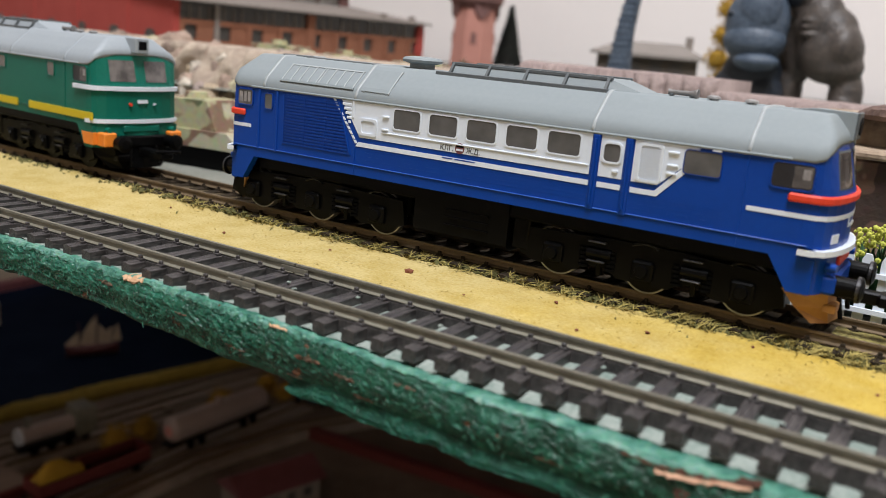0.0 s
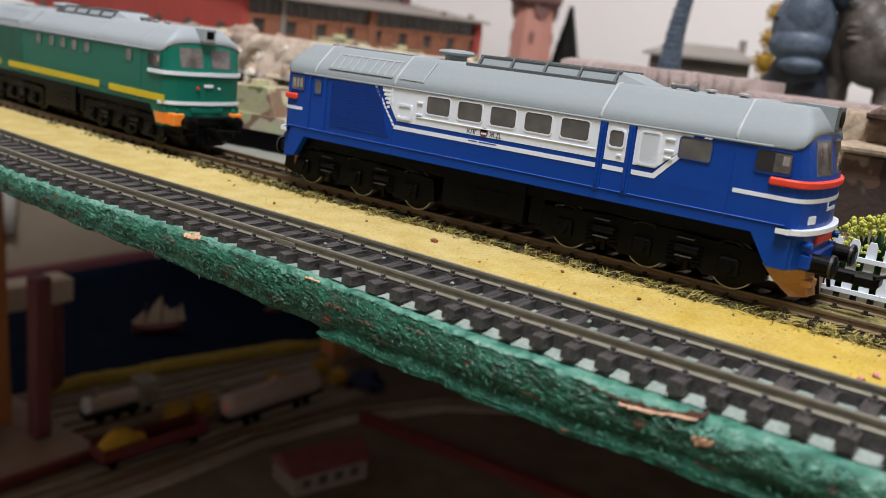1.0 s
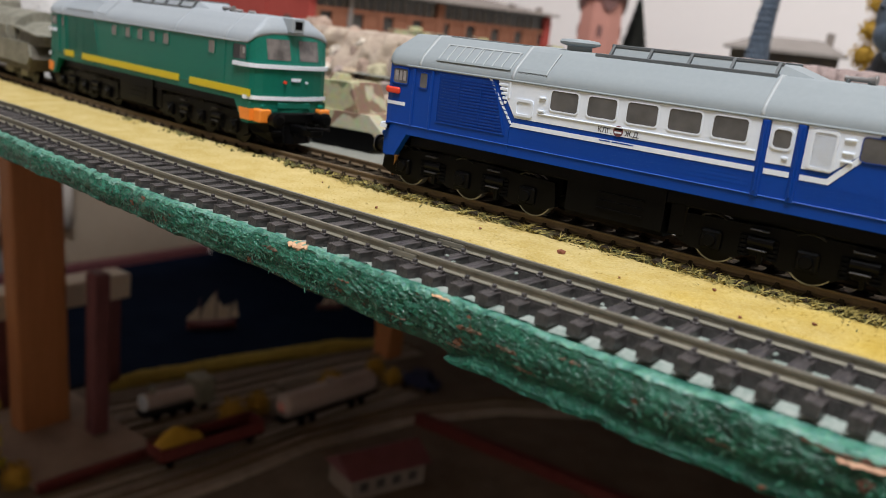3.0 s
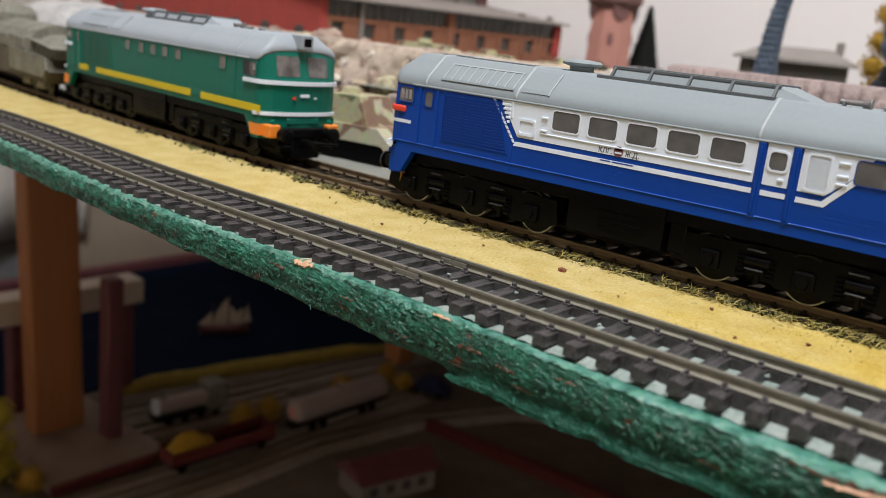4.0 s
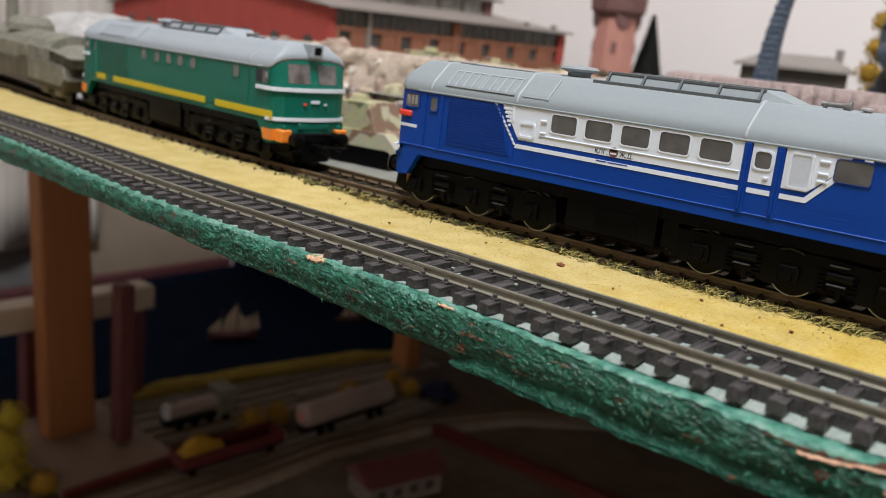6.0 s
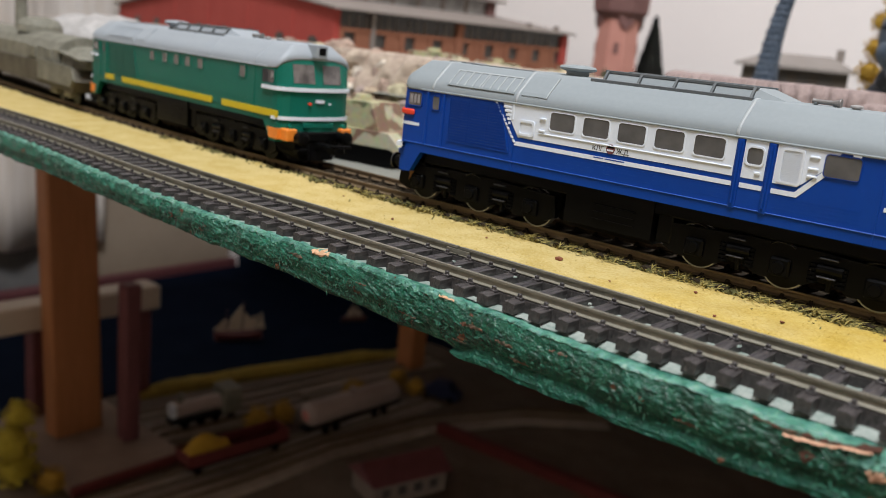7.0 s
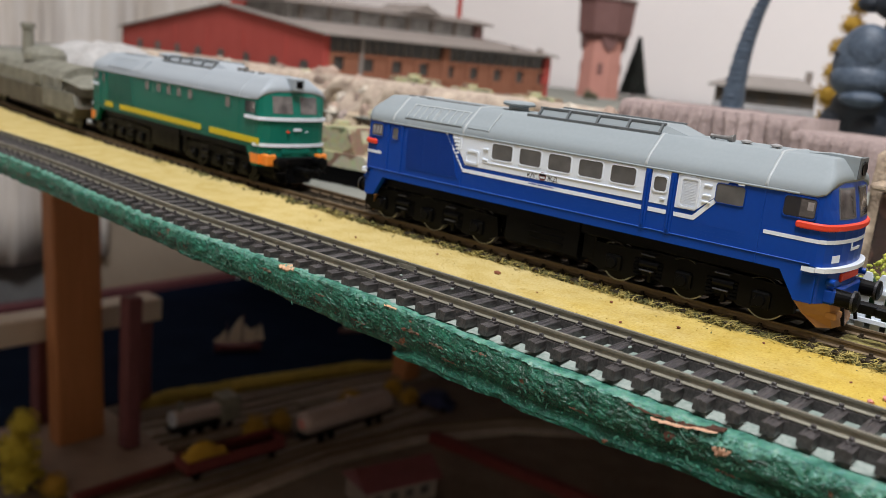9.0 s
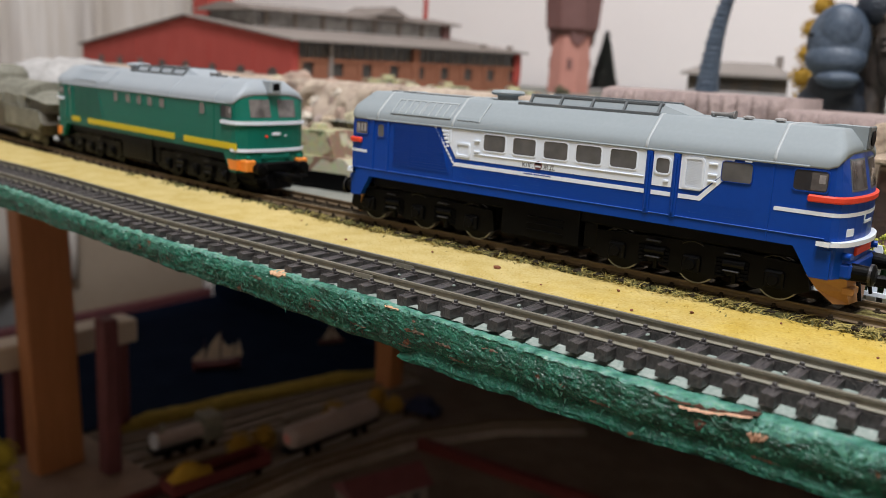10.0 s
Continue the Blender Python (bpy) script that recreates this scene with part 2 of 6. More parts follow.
def box(bm, x0, x1, y0, y1, z0, z1, bevel=0.0, seg=1):
    vs = [bm.verts.new(p) for p in ((x0, y0, z0), (x1, y0, z0), (x1, y1, z0), (x0, y1, z0), (x0, y0, z1), (x1, y0, z1), (x1, y1, z1), (x0, y1, z1))]
    fs = [bm.faces.new([vs[i] for i in q]) for q in ((0, 3, 2, 1), (4, 5, 6, 7), (0, 1, 5, 4), (1, 2, 6, 5), (2, 3, 7, 6), (3, 0, 4, 7))]
    if bevel:
        es = list({e for f in fs for e in f.edges})
        bmesh.ops.bevel(bm, geom=es, offset=bevel, segments=seg, affect="EDGES", profile=0.5)
    return bm


def prism(bm, pts, lo, hi, plane="xz"):
    """A polygon drawn in a plane and given thickness from lo to hi along the third axis."""
    put = {"xz": lambda p, h: (p[0], h, p[1]), "xy": lambda p, h: (p[0], p[1], h), "yz": lambda p, h: (h, p[0], p[1])}[plane]
    a, b = [bm.verts.new(put(p, lo)) for p in pts], [bm.verts.new(put(p, hi)) for p in pts]
    bm.faces.new(a), bm.faces.new(b[::-1])
    for k in range(len(pts)):
        bm.faces.new((a[k], b[k], b[(k + 1) % len(pts)], a[(k + 1) % len(pts)]))
    return bm


def tube(bm, p0, p1, r0, r1=None, seg=16, cap=True):
    p0, p1, r1 = Vector(p0), Vector(p1), r0 if r1 is None else r1
    q = (p1 - p0).to_track_quat("Z", "Y")
    rings = []
    for p, r in ((p0, r0), (p1, r1)):
        rings.append([bm.verts.new(p + q @ Vector((r * math.cos(a), r * math.sin(a), 0))) for a in (2 * math.pi * k / seg for k in range(seg))])
    for k in range(seg):
        bm.faces.new((rings[0][k], rings[0][(k + 1) % seg], rings[1][(k + 1) % seg], rings[1][k]))
    if cap:
        bm.faces.new(rings[0][::-1]), bm.faces.new(rings[1])
    return bm


def loft(bm, rings, caps=True, closed=True):
    vs = [[bm.verts.new(p) for p in r] for r in rings]
    for a, b in zip(vs, vs[1:]):
        for k in range(len(a) if closed else len(a) - 1):
            j = (k + 1) % len(a)
            bm.faces.new((a[k], a[j], b[j], b[k]))
    if caps:
        bm.faces.new(vs[0][::-1]), bm.faces.new(vs[-1])
    return bm


def rounded(x0, x1, z0, z1, r, n=4):
    """A rectangle with round corners, as points."""
    out = []
    for cx, cz, a0 in ((x1 - r, z1 - r, 0), (x0 + r, z1 - r, 90), (x0 + r, z0 + r, 180), (x1 - r, z0 + r, 270)):
        out += [(cx + r * math.cos(radians(a0 + 90 * k / n)), cz + r * math.sin(radians(a0 + 90 * k / n))) for k in range(n + 1)]
    return out


def ring_plate(bm, outer, inner, lo, hi, plane="xz"):
    """A flat frame between two outlines with the same number of points."""
    put = {"xz": lambda p, h: (p[0], h, p[1]), "xy": lambda p, h: (p[0], p[1], h)}[plane]
    A, B = [[bm.verts.new(put(p, h)) for p in outer] for h in (lo, hi)], [[bm.verts.new(put(p, h)) for p in inner] for h in (lo, hi)]
    n = len(outer)
    for k in range(n):
        j = (k + 1) % n
        bm.faces.new((A[1][k], A[1][j], B[1][j], B[1][k]))
        bm.faces.new((A[0][k], A[0][j], A[1][j], A[1][k]))
        bm.faces.new((B[0][k], B[0][j], B[1][j], B[1][k]))
        bm.faces.new((A[0][k], B[0][k], B[0][j], A[0][j]))
    return bm


def nz(x, y=0.0, z=0.0):
    return noise.noise(Vector((x, y, z)))


B = bmesh.new

# ---- room ----
XL, XR, YF, YB, ZF, ZC = -1330, 1500, -1700, 830, -1050, 1500
part_kind = dict(kind="structure")
tagged(part("floor", box(B(), XL - 60, XR + 60, YF - 60, YB + 60, ZF - 60, ZF), FLOORWOOD), "pale wooden floor of the hobby room", "floor", **part_kind)
tagged(part("ceiling", box(B(), XL - 60, XR + 60, YF - 60, YB + 60, ZC, ZC + 60), CEIL), "plain white ceiling of the room", "ceiling", **part_kind)
tagged(part("wall_back", box(B(), XL - 60, XR + 60, YB, YB + 60, ZF, ZC), WALLPAINT), "plain white papered wall behind the layout", "wall", **part_kind)
tagged(part("wall_left", box(B(), XL - 60, XL, YF, YB, ZF, ZC), WALLPAINT), "white wall behind the cream curtain", "wall", **part_kind)
tagged(part("wall_right", box(B(), XR, XR + 60, YF, YB, ZF, ZC), BEIGE), "plain beige wall of the room", "wall", **part_kind)
tagged(part("wall_front", box(B(), XL - 60, XR + 60, YF - 60, YF, ZF, ZC), BEIGE), "plain beige wall of the room", "wall", **part_kind)


def curtain():
    bm, rings = B(), []
    ys = np.arange(-700, 800, 6.0)
    for z in (-344, -250, 0, 300, 700, 1100):
        rings.append([(XL + 42 + 16 * math.sin(y / 27 + 1.5 * nz(y / 160)) + 9 * nz(y / 14, z / 900), y, -30 if y > 534 and z < -30 else z) for y in ys])
    loft(bm, rings, caps=False, closed=False)
    ob = part("curtain", bm, CURTAIN, smooth=True)
    md = ob.modifiers.new("thick", "SOLIDIFY")
    md.thickness = 0.001
    tagged(ob, "cream and white cloth curtain hanging in folds", "curtain")


curtain()
PANEL = mat("beige_board", (0.36, 0.29, 0.215), (0.28, 0.22, 0.16), 0.9, grain=5, stain=90)
GREYBOARD = mat("grey_board", (0.20, 0.20, 0.195), (0.11, 0.11, 0.11), 0.9, grain=5, stain=60)
tagged(part("lower_panel", box(B(), XL + 22, XL + 34, 530, 811, -440, -45, 1), PANEL), "beige board closing the side under the layout", "panel", **part_kind)
tagged(part("skirting_panel", box(B(), XL + 1, XL + 20, -700, 535, -470, -300, 1), GREYBOARD), "dark grey board under the curtain's hem", "panel", **part_kind)

# ---- upper board ----
DX0, DX1, DY1, ZT = -905, 520, 815, -6.5


def ramp(x):
    u = min(1.0, max(0.0, (x + 30) / 90))
    return u * u * (3 - 2 * u)


def bow(x):
    """How far the board's edge and the empty track swing back at the far end."""
    u = min(1.0, max(0.0, (-100 - x) / 180))
    return 9.0 * u * u * (3 - 2 * u) + 0.02 * max(0, -280 - x)


def front(x):
    """The uneven front edge of the board."""
    return bow(x) - 77.0 - 2.2 * ramp(x) + 0.9 * nz(x / 40, 3.1) + 0.8 * nz(x / 13, 7.7)


def lip(x):
    """The height of the painted lip along that edge."""
    return -4.6 + 0.16 * min(9, bow(x)) - 1.7 * ramp(x) + 0.25 * nz(x / 5)


def under(x):
    step = 1.0 / (1.0 + math.exp(max(-30, min(30, (0.5 - x) / 0.5))))
    low = -16.7 - 0.033 * max(-115, x) if x < 0 else -16.7 - 0.5 * math.sin(math.pi * min(1, x / 100)) + 0.012 * max(0, min(60, x - 60))
    return low - (0.55 + 0.9 * math.exp(-max(0, x) / 35)) * step + 0.7 * nz(x / 30, 9.4) + 0.55 * nz(x / 8, 2.2) + 0.2 * nz(x / 2, 4.4)


def face(x, z):
    """The board's front face at a height, without its fine roughness."""
    u = min(1.0, max(0.0, (lip(x) - z) / (lip(x) - under(x))))
    return front(x) - 1.6 * math.sin(math.pi * min(1, u * 1.1)) + 1.0 * u - 1.2 * (1 - ramp(x + 25)) * math.exp(-((u - 0.9) / 0.1) ** 2)


def skin(x, z):
    """That face with its torn, brushed roughness."""
    zt, zb = lip(x), under(x)
    u = min(1.0, max(0.0, (zt - z) / (zt - zb)))
    amp = min(1.0, 0.15 + 5 * u) * (1 - 0.7 * max(0, u - 0.86) / 0.14) * (0.7 + 0.6 * nz(x / 23, z / 9, 8))
    if x > 0:
        amp *= 1 - 0.75 * min(1, x / 12) * min(1, max(0, (u - 0.5) / 0.12))
    warp = 1.2 * nz(x / 6, z / 4, 2)
    ridge = 0.5 - abs(nz((x + 2 * z) / 3.4, z / 1.0 + warp, 5))
    rough = amp * (0.7 * nz(x / 8, z / 3.2, 1) + 0.75 * ridge + 0.4 * nz(x / 1.1, z / 0.7, 9) + 0.6 * max(0, nz(x / 2.6, z / 1.6, 14)))
    return face(x, z) - rough, amp


def board():
    deck = thing("layout_board", "thick layout board painted green with a rough chipped edge", "layout board", kind="structure")
    xs = np.concatenate([np.arange(DX0, -430, 10.0), np.arange(-430, -180, 1.6), np.arange(-180, 150, 0.55), np.arange(150, 330, 1.6), np.arange(330, DX1 + 1, 10.0)])
    rows = 30
    bm, rings = B(), []
    for x in xs:
        zt, zb, ring = lip(x), under(x), []
        for k in range(rows):
            z = zt + (zb - zt) * k / (rows - 1)
            y, amp = skin(x, z)
            ring.append((x, y, z + 0.3 * amp * nz(x / 1.7, z / 1.2, 4)))
        ring.append((x, front(x) + 2, zb + 0.1))
        ring.append((x, front(x) + 14, zb + 1.0))
        rings.append(ring)
    loft(bm, rings, caps=False, closed=False)
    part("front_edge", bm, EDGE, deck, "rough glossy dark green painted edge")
    # curled flakes of paint that stand off the edge
    rnd, verts, faces = random.Random(77), [], []
    for k in range(6500):
        x = rnd.uniform(-260, 170)
        z = lip(x) + (under(x) - lip(x)) * rnd.uniform(0.08, 0.9)
        u = (lip(x) - z) / (lip(x) - under(x))
        if nz(x / 9, z / 4, 3) < rnd.uniform(-0.5, 0.35) or (x > 0 and (rnd.random() < (0.72 if u > 0.6 else 0.4))):
            continue
        y, amp = skin(x, z)
        t = math.radians(rnd.gauss(-14, 38)) + (math.pi if rnd.random() < 0.4 else 0)
        long, wide, lift = rnd.uniform(0.4, 1.6), rnd.uniform(0.1, 0.3), rnd.uniform(0.05, 0.4)
        d, w = Vector((math.cos(t), 0, math.sin(t))), Vector((-math.sin(t), 0, math.cos(t))) * wide
        p = Vector((x, min(y + 0.15, front(x) - 1.05) if x > 0 and u > 0.72 else y + 0.15, z))
        q = p + d * long * 0.5 + Vector((0, -lift * 0.5, 0))
        r = p + d * long + Vector((0, -lift, rnd.uniform(-0.2, 0.2)))
        o = len(verts)
        verts += [tuple(v * MM) for v in (p - w, p + w, q - w * 0.9, q + w, r - w * 0.3, r + w * 0.5)]
        faces += [(o, o + 1, o + 3, o + 2), (o + 2, o + 3, o + 5, o + 4)]
    me = bpy.data.meshes.new("paint_flakes")
    me.from_pydata(verts, [], faces)
    me.materials.append(FLAKE)
    ob = new("paint_flakes", me)
    ob.parent = deck
    bm, rings = B(), []
    for x in xs:
        yf = front(x)
        band = 0.15 + 0.8 * (1 - ramp(x)) + 1.0 * max(0, nz(x / 7, 12)) + 1.6 * max(0, nz(x / 4.5, 21)) + 0.9 * ramp(x) * max(0, nz(x / 11, 3.3)) + max(0, min(1, (x - 72) / 14)) * (1.8 + 3.2 * nz(x / 6, 15)) + 0.6 * nz(x / 1.6, 6)
        z0 = lip(x) - max(0.05, band)
        zm = z0 * 0.5 + lip(x) * 0.5
        rings.append([(x, skin(x, z0)[0] - 0.12, z0), (x, face(x, zm) - 0.35 - 0.45 * nz(x / 1.3, 2), zm), (x, yf - 0.1 + 0.4 * nz(x / 1.1, 7), lip(x) + 0.1), (x, yf + 1.2, lip(x) + 0.25 + 0.3 * nz(x / 1.6)), (x, yf + 2.6, lip(x) * 0.5 + (ZT + 0.6) * 0.5 + 0.25 * nz(x / 1.9, 5)), (x, -66 + bow(x), ZT + 0.35), (x, -45 + bow(x), ZT + 0.1), (x, -10, ZT - 0.5), (x, DY1, ZT - 0.5)])
    loft(bm, rings, caps=False, closed=False)
    part("top_paint", bm, MINT, deck, "mint green painted top surface")
    bm, rings = B(), []
    for x in np.arange(0.6, 330, 0.9):
        zb = under(x)
        zt = zb + (lip(x) - zb) * (0.33 + 0.12 * nz(x / 16, 4.2) + 0.06 * nz(x / 3, 8.1)) * min(1, 0.25 + (x - 0.6) / 9)
        ring = [(x, skin(x, zt)[0] + 0.3, zt + 0.1)]
        for k in range(8):
            z = zt + (zb - zt) * k / 7
            w = min(1, k / 5)
            y = (1 - w) * (skin(x, z)[0] + 0.25) + w * (front(x) - 0.95 - 0.05 * k) - (0.4 * nz(x / 9, z / 4, 3) + 0.4 * nz(x / 2.2, z / 1.4, 6) + 0.25 * nz(x / 0.9, z / 0.8, 2)) * w
            ring.append((x, y, z))
        ring += [(x, front(x) - 0.6, zb - 0.3), (x, front(x) + 4, zb - 0.1)]
        rings.append(ring)
    loft(bm, rings, caps=False, closed=False)
    part("lower_layer", bm, LAYER, deck, "smoother green lower layer of the edge")
    part("slab", box(B(), DX0, DX1, -52, DY1, -9.5, ZT - 0.9), PINE, deck)
    bm = B()
    xs2 = np.arange(-640, 340, 1.5)
    loft(bm, [[(x, bow(x) - 75.6 + 0.9 * nz(x / 5) + 0.6 * nz(x / 1.7), max(ZT + 0.65, lip(x) + 0.15)), (x, bow(x) - 71.5, -5.1 + 0.2 * nz(x / 3)), (x, bow(x) - 68.5, -4.55 + 0.25 * nz(x / 2, 3)), (x, bow(x) - 62, -4.5 + 0.25 * nz(x / 3, 5)), (x, bow(x) - 55.5, -4.45 + 0.25 * nz(x / 2, 7)), (x, bow(x) - 48, -5.0)] for x in xs2], caps=False, closed=False)
    part("pale_strip", bm, PALE, deck, "whitish primer strip under the empty track")


board()


def shift(x):
    """How far the locomotives' track bends away from the board's edge."""
    return 0.0 if x > -90 else 0.0002 * min(-90 - x, 420) ** 2 * 1.0 + (max(0, -90 - x - 420) * 0.13)


def foam():
    bm, rings = B(), []
    for x in np.arange(-640, 345, 1.6):
        s = shift(x)
        near = -48.0 + bow(x) + 0.3 * nz(x / 6)
        far = -14.2 + 2.6 * min(1, max(0, (-60 - x) / 70)) + s + 2.6 * nz(x / 9, 4) + 2.3 * nz(x / 2.8, 1) + 1.2 * nz(x / 1.2, 6)
        ring = [(x, near + 7, ZT + 0.2), (x, near, -4.1), (x, near + 0.3, -3.5)]
        for k in range(1, 15):
            y = near + (far - near) * k / 15
            heap = 1.3 * (k / 14) ** 1.5 * min(1, max(0, (-90 - x) / 60))
            ring.append((x, y, heap - 3.15 + 0.22 * nz(x / 2.0, y / 2.0) + 0.35 * nz(x / 14, y / 14)))
        ring += [(x, far, -3.8), (x, far + 1, -5.5)]
        rings.append(ring)
    loft(bm, rings, caps=False, closed=False)
    tagged(part("foam_strip", bm, FOAM, smooth=True), "yellow crumbly foam strip lying between the two tracks", "ground cover", kind="structure")


foam()


def rail_mesh(x0, x1, y, top, bend=False, h=2.2):
    """A rail with head, web and foot, its head's top at that height."""
    bm = B()
    prof = [(-0.45, 0), (0.45, 0), (0.45, -0.55), (0.16, -0.8), (0.16, -h + 0.5), (0.9, -h + 0.15), (0.9, -h), (-0.9, -h), (-0.9, -h + 0.15), (-0.16, -h + 0.5), (-0.16, -0.8), (-0.45, -0.55)]
    xs = np.append(np.arange(x0, x1 - 3, 8.0), x1) if bend else (x0, x1)
    loft(bm, [[(x, y + py + (bend(x) if bend else 0), top + pz) for py, pz in prof] for x in xs])
    return bm


def sleeper_mesh(length, material):
    """A sleeper with a grooved wood-grain top and two pairs of rail chairs."""
    bm, rnd = B(), random.Random(4)
    top = [(-1.55 + 3.1 * k / 10, (-0.28 if k in (0, 10) else rnd.choice((-0.2, -0.05, 0.0, 0.03)))) for k in range(11)]
    prism(bm, [(-1.5, -2.6)] + top + [(1.5, -2.6)], -length / 2, length / 2)
    for s in (-8.6, 8.6):
        for o in (-1.5, 1.5):
            box(bm, -0.95, 0.95, s + o - 0.6, s + o + 0.6, -0.1, 0.45, 0.12)
            box(bm, -0.5, 0.5, s + o - 0.4, s + o + 0.4, 0.4, 1.25, 0.15)
        box(bm, -1.1, 1.1, s - 0.9, s + 0.9, -0.1, 0.25)
    return finish(bm, "sleeper", material)


def near_track():
    tr = thing("empty_track", "empty model railway track with dark plastic sleepers", "model track")
    for k, y in enumerate((-70.7, -53.5)):
        gap = -19.5
        part("rail", rail_mesh(-640, gap - 0.25, y, 0.2, bow), RAIL, tr)
        part("rail", rail_mesh(gap + 0.25, 340, y, 0.2), RAIL, tr)
        bm = B()
        for o in (-0.62, 0.62):
            box(bm, gap - 4, gap + 4, y + o - 0.14, y + o + 0.14, -1.7, -0.55, 0.05)
        part("rail_joiner", bm, RAIL, tr)
        part("web_strip", loft(B(), [[(x, y + o + bow(x), z) for o, z in ((-1.25, -5.6), (-1.25, -2.3), (1.25, -2.3), (1.25, -5.6))] for x in np.arange(-640, 341, 10.0)]), SLEEPER, tr, "dark plastic web under the rail")
    me = sleeper_mesh(28.5, SLEEPER)
    for k in range(-86, 49):
        ob = new("sleeper", me)
        ob.parent = tr
        x = -15.0 + 7.2 * k
        ob.matrix_local = pose(x * MM, (-62.2 + bow(x) + random.uniform(-0.2, 0.2)) * MM, -2.2 * MM, 0, 0, math.degrees(math.atan((bow(x + 3) - bow(x - 3)) / 6)))


near_track()


def loco_track():
    tr = thing("locomotive_track", "rusty brown track half buried in dry turf", "model track")
    for y in (-8.7, 8.7):
        part("rail", rail_mesh(-640, 340, y, 0.0, shift), RUST, tr)
    bm = B()
    loft(bm, [[(x, -14.5 + shift(x), -6), (x, -13.5 + shift(x), -3.6 + 0.5 * nz(x / 4, 2)), (x, -7 + shift(x), -2.6 + 0.4 * nz(x / 4, 8)), (x, 0 + shift(x), -2.5 + 0.4 * nz(x / 5)), (x, 13.5 + shift(x), -4.0), (x, 25 + shift(x) + 2 * nz(x / 7, 3), -5.2 + 0.4 * nz(x / 5, 6)), (x, 27 + shift(x), -6.8)] for x in np.arange(-640, 345, 4.0)], caps=False, closed=False)
    part("track_bed", bm, BED, tr)
    me = sleeper_mesh(28.5, DIRTYSLEEPER)
    for k in range(-86, 48):
        x = 7.2 * k
        ob = new("sleeper", me)
        ob.parent = tr
        ob.location = (x * MM, shift(x) * MM, -2.35 * MM)


loco_track()


# ---- locomotives ----
def outline(z):
    """Half plan of the body, from the side to the nose tip, drawn in towards the top of the windscreens."""
    lean = max(0.0, z - 28.0) * 0.24
    return [(82.5, 16.8), (85.0 - 0.2 * lean, 16.5), (86.6 - 0.5 * lean, 15.2), (87.8 - 0.8 * lean, 12.6), (88.7 - lean, 8.5), (89.2 - lean, 4.2), (89.4 - lean, 0.0)]


REAR = -81.5


def plan(z, grow=0.0):
    half = [(x + (grow if k > 1 else 0), y + grow) for k, (x, y) in enumerate(outline(z))]
    frontp = half + [(x, -y) for x, y in half[-2::-1]]
    backp = [(REAR + (89.4 - x) * 0.8, -y) for x, y in frontp]
    return frontp + backp


def eaves():
    """The line where body and roof meet: level along the sides, rising over the windscreens."""
    rise = (36.5, 37.3, 38.6, 39.7, 40.2, 40.4, 40.4)
    half = [(outline(h)[k][0], outline(h)[k][1], h) for k, h in enumerate(rise)]
    frontp = half + [(x, -y, z) for x, y, z in half[-2::-1]]
    return frontp + [(REAR + (89.4 - x) * 0.8, -y, z) for x, y, z in frontp]


def nose_band(bm, z0, z1, x0, grow=0.25, rear=False, thick=0.35, drop=False):
    """A band that runs round the nose between two heights, back along both sides to x0."""
    pts = [(x, y) for x, y in plan((z0 + z1) / 2) if x > 80]
    pts = [(x0, 16.8)] + pts + [(x0, -16.8)]
    if rear:
        pts = [(REAR + (89.4 - x) * 0.8, y) for x, y in pts]
    n = len(pts)
    cx = 40 if not rear else -40
    rings = []
    for x, y in pts:
        d = Vector((0 if abs(y) > 16.7 else (x - cx) * 0.35, y, 0)).normalized()
        lo, hi = (z0, z1)
        a, b = (x - d.x * thick, y - d.y * thick), (x + d.x * grow, y + d.y * grow)
        rings.append([(a[0], a[1], lo), (b[0], b[1], lo), (b[0], b[1], hi), (a[0], a[1], hi)])
    return loft(bm, rings)


ROOF = [(16.95, 36.3), (16.8, 37.5), (16.0, 39.2), (13.7, 41.3), (11.4, 43.4), (9.3, 45.2), (8.5, 45.55), (0.0, 45.75)]


def roof_at(x, v):
    """A point of the roof's skin: v from -1 (eaves on the windowed side) over 0 (ridge) to 1."""
    f, k = divmod((1 - abs(v)) * (len(ROOF) - 1), 1)
    f = int(min(f, len(ROOF) - 2)) if k or f < len(ROOF) - 1 else len(ROOF) - 2
    k = (1 - abs(v)) * (len(ROOF) - 1) - f
    y = ROOF[f][0] * (1 - k) + ROOF[f + 1][0] * k
    z = ROOF[f][1] * (1 - k) + ROOF[f + 1][1] * k
    u = max(0.0, (x - 78.5) / 10.4, (-71.5 - x) / 9.5)
    w, drop = 1 - 0.30 * u ** 3.2, 3.9 * u ** 2.8
    base = 36.3 + 4.1 * u ** 1.7
    z = base + (z - 36.3) * (45.55 - drop - base) / 9.25
    return Vector((x, math.copysign(y * w, v) if v else 0.0, z))


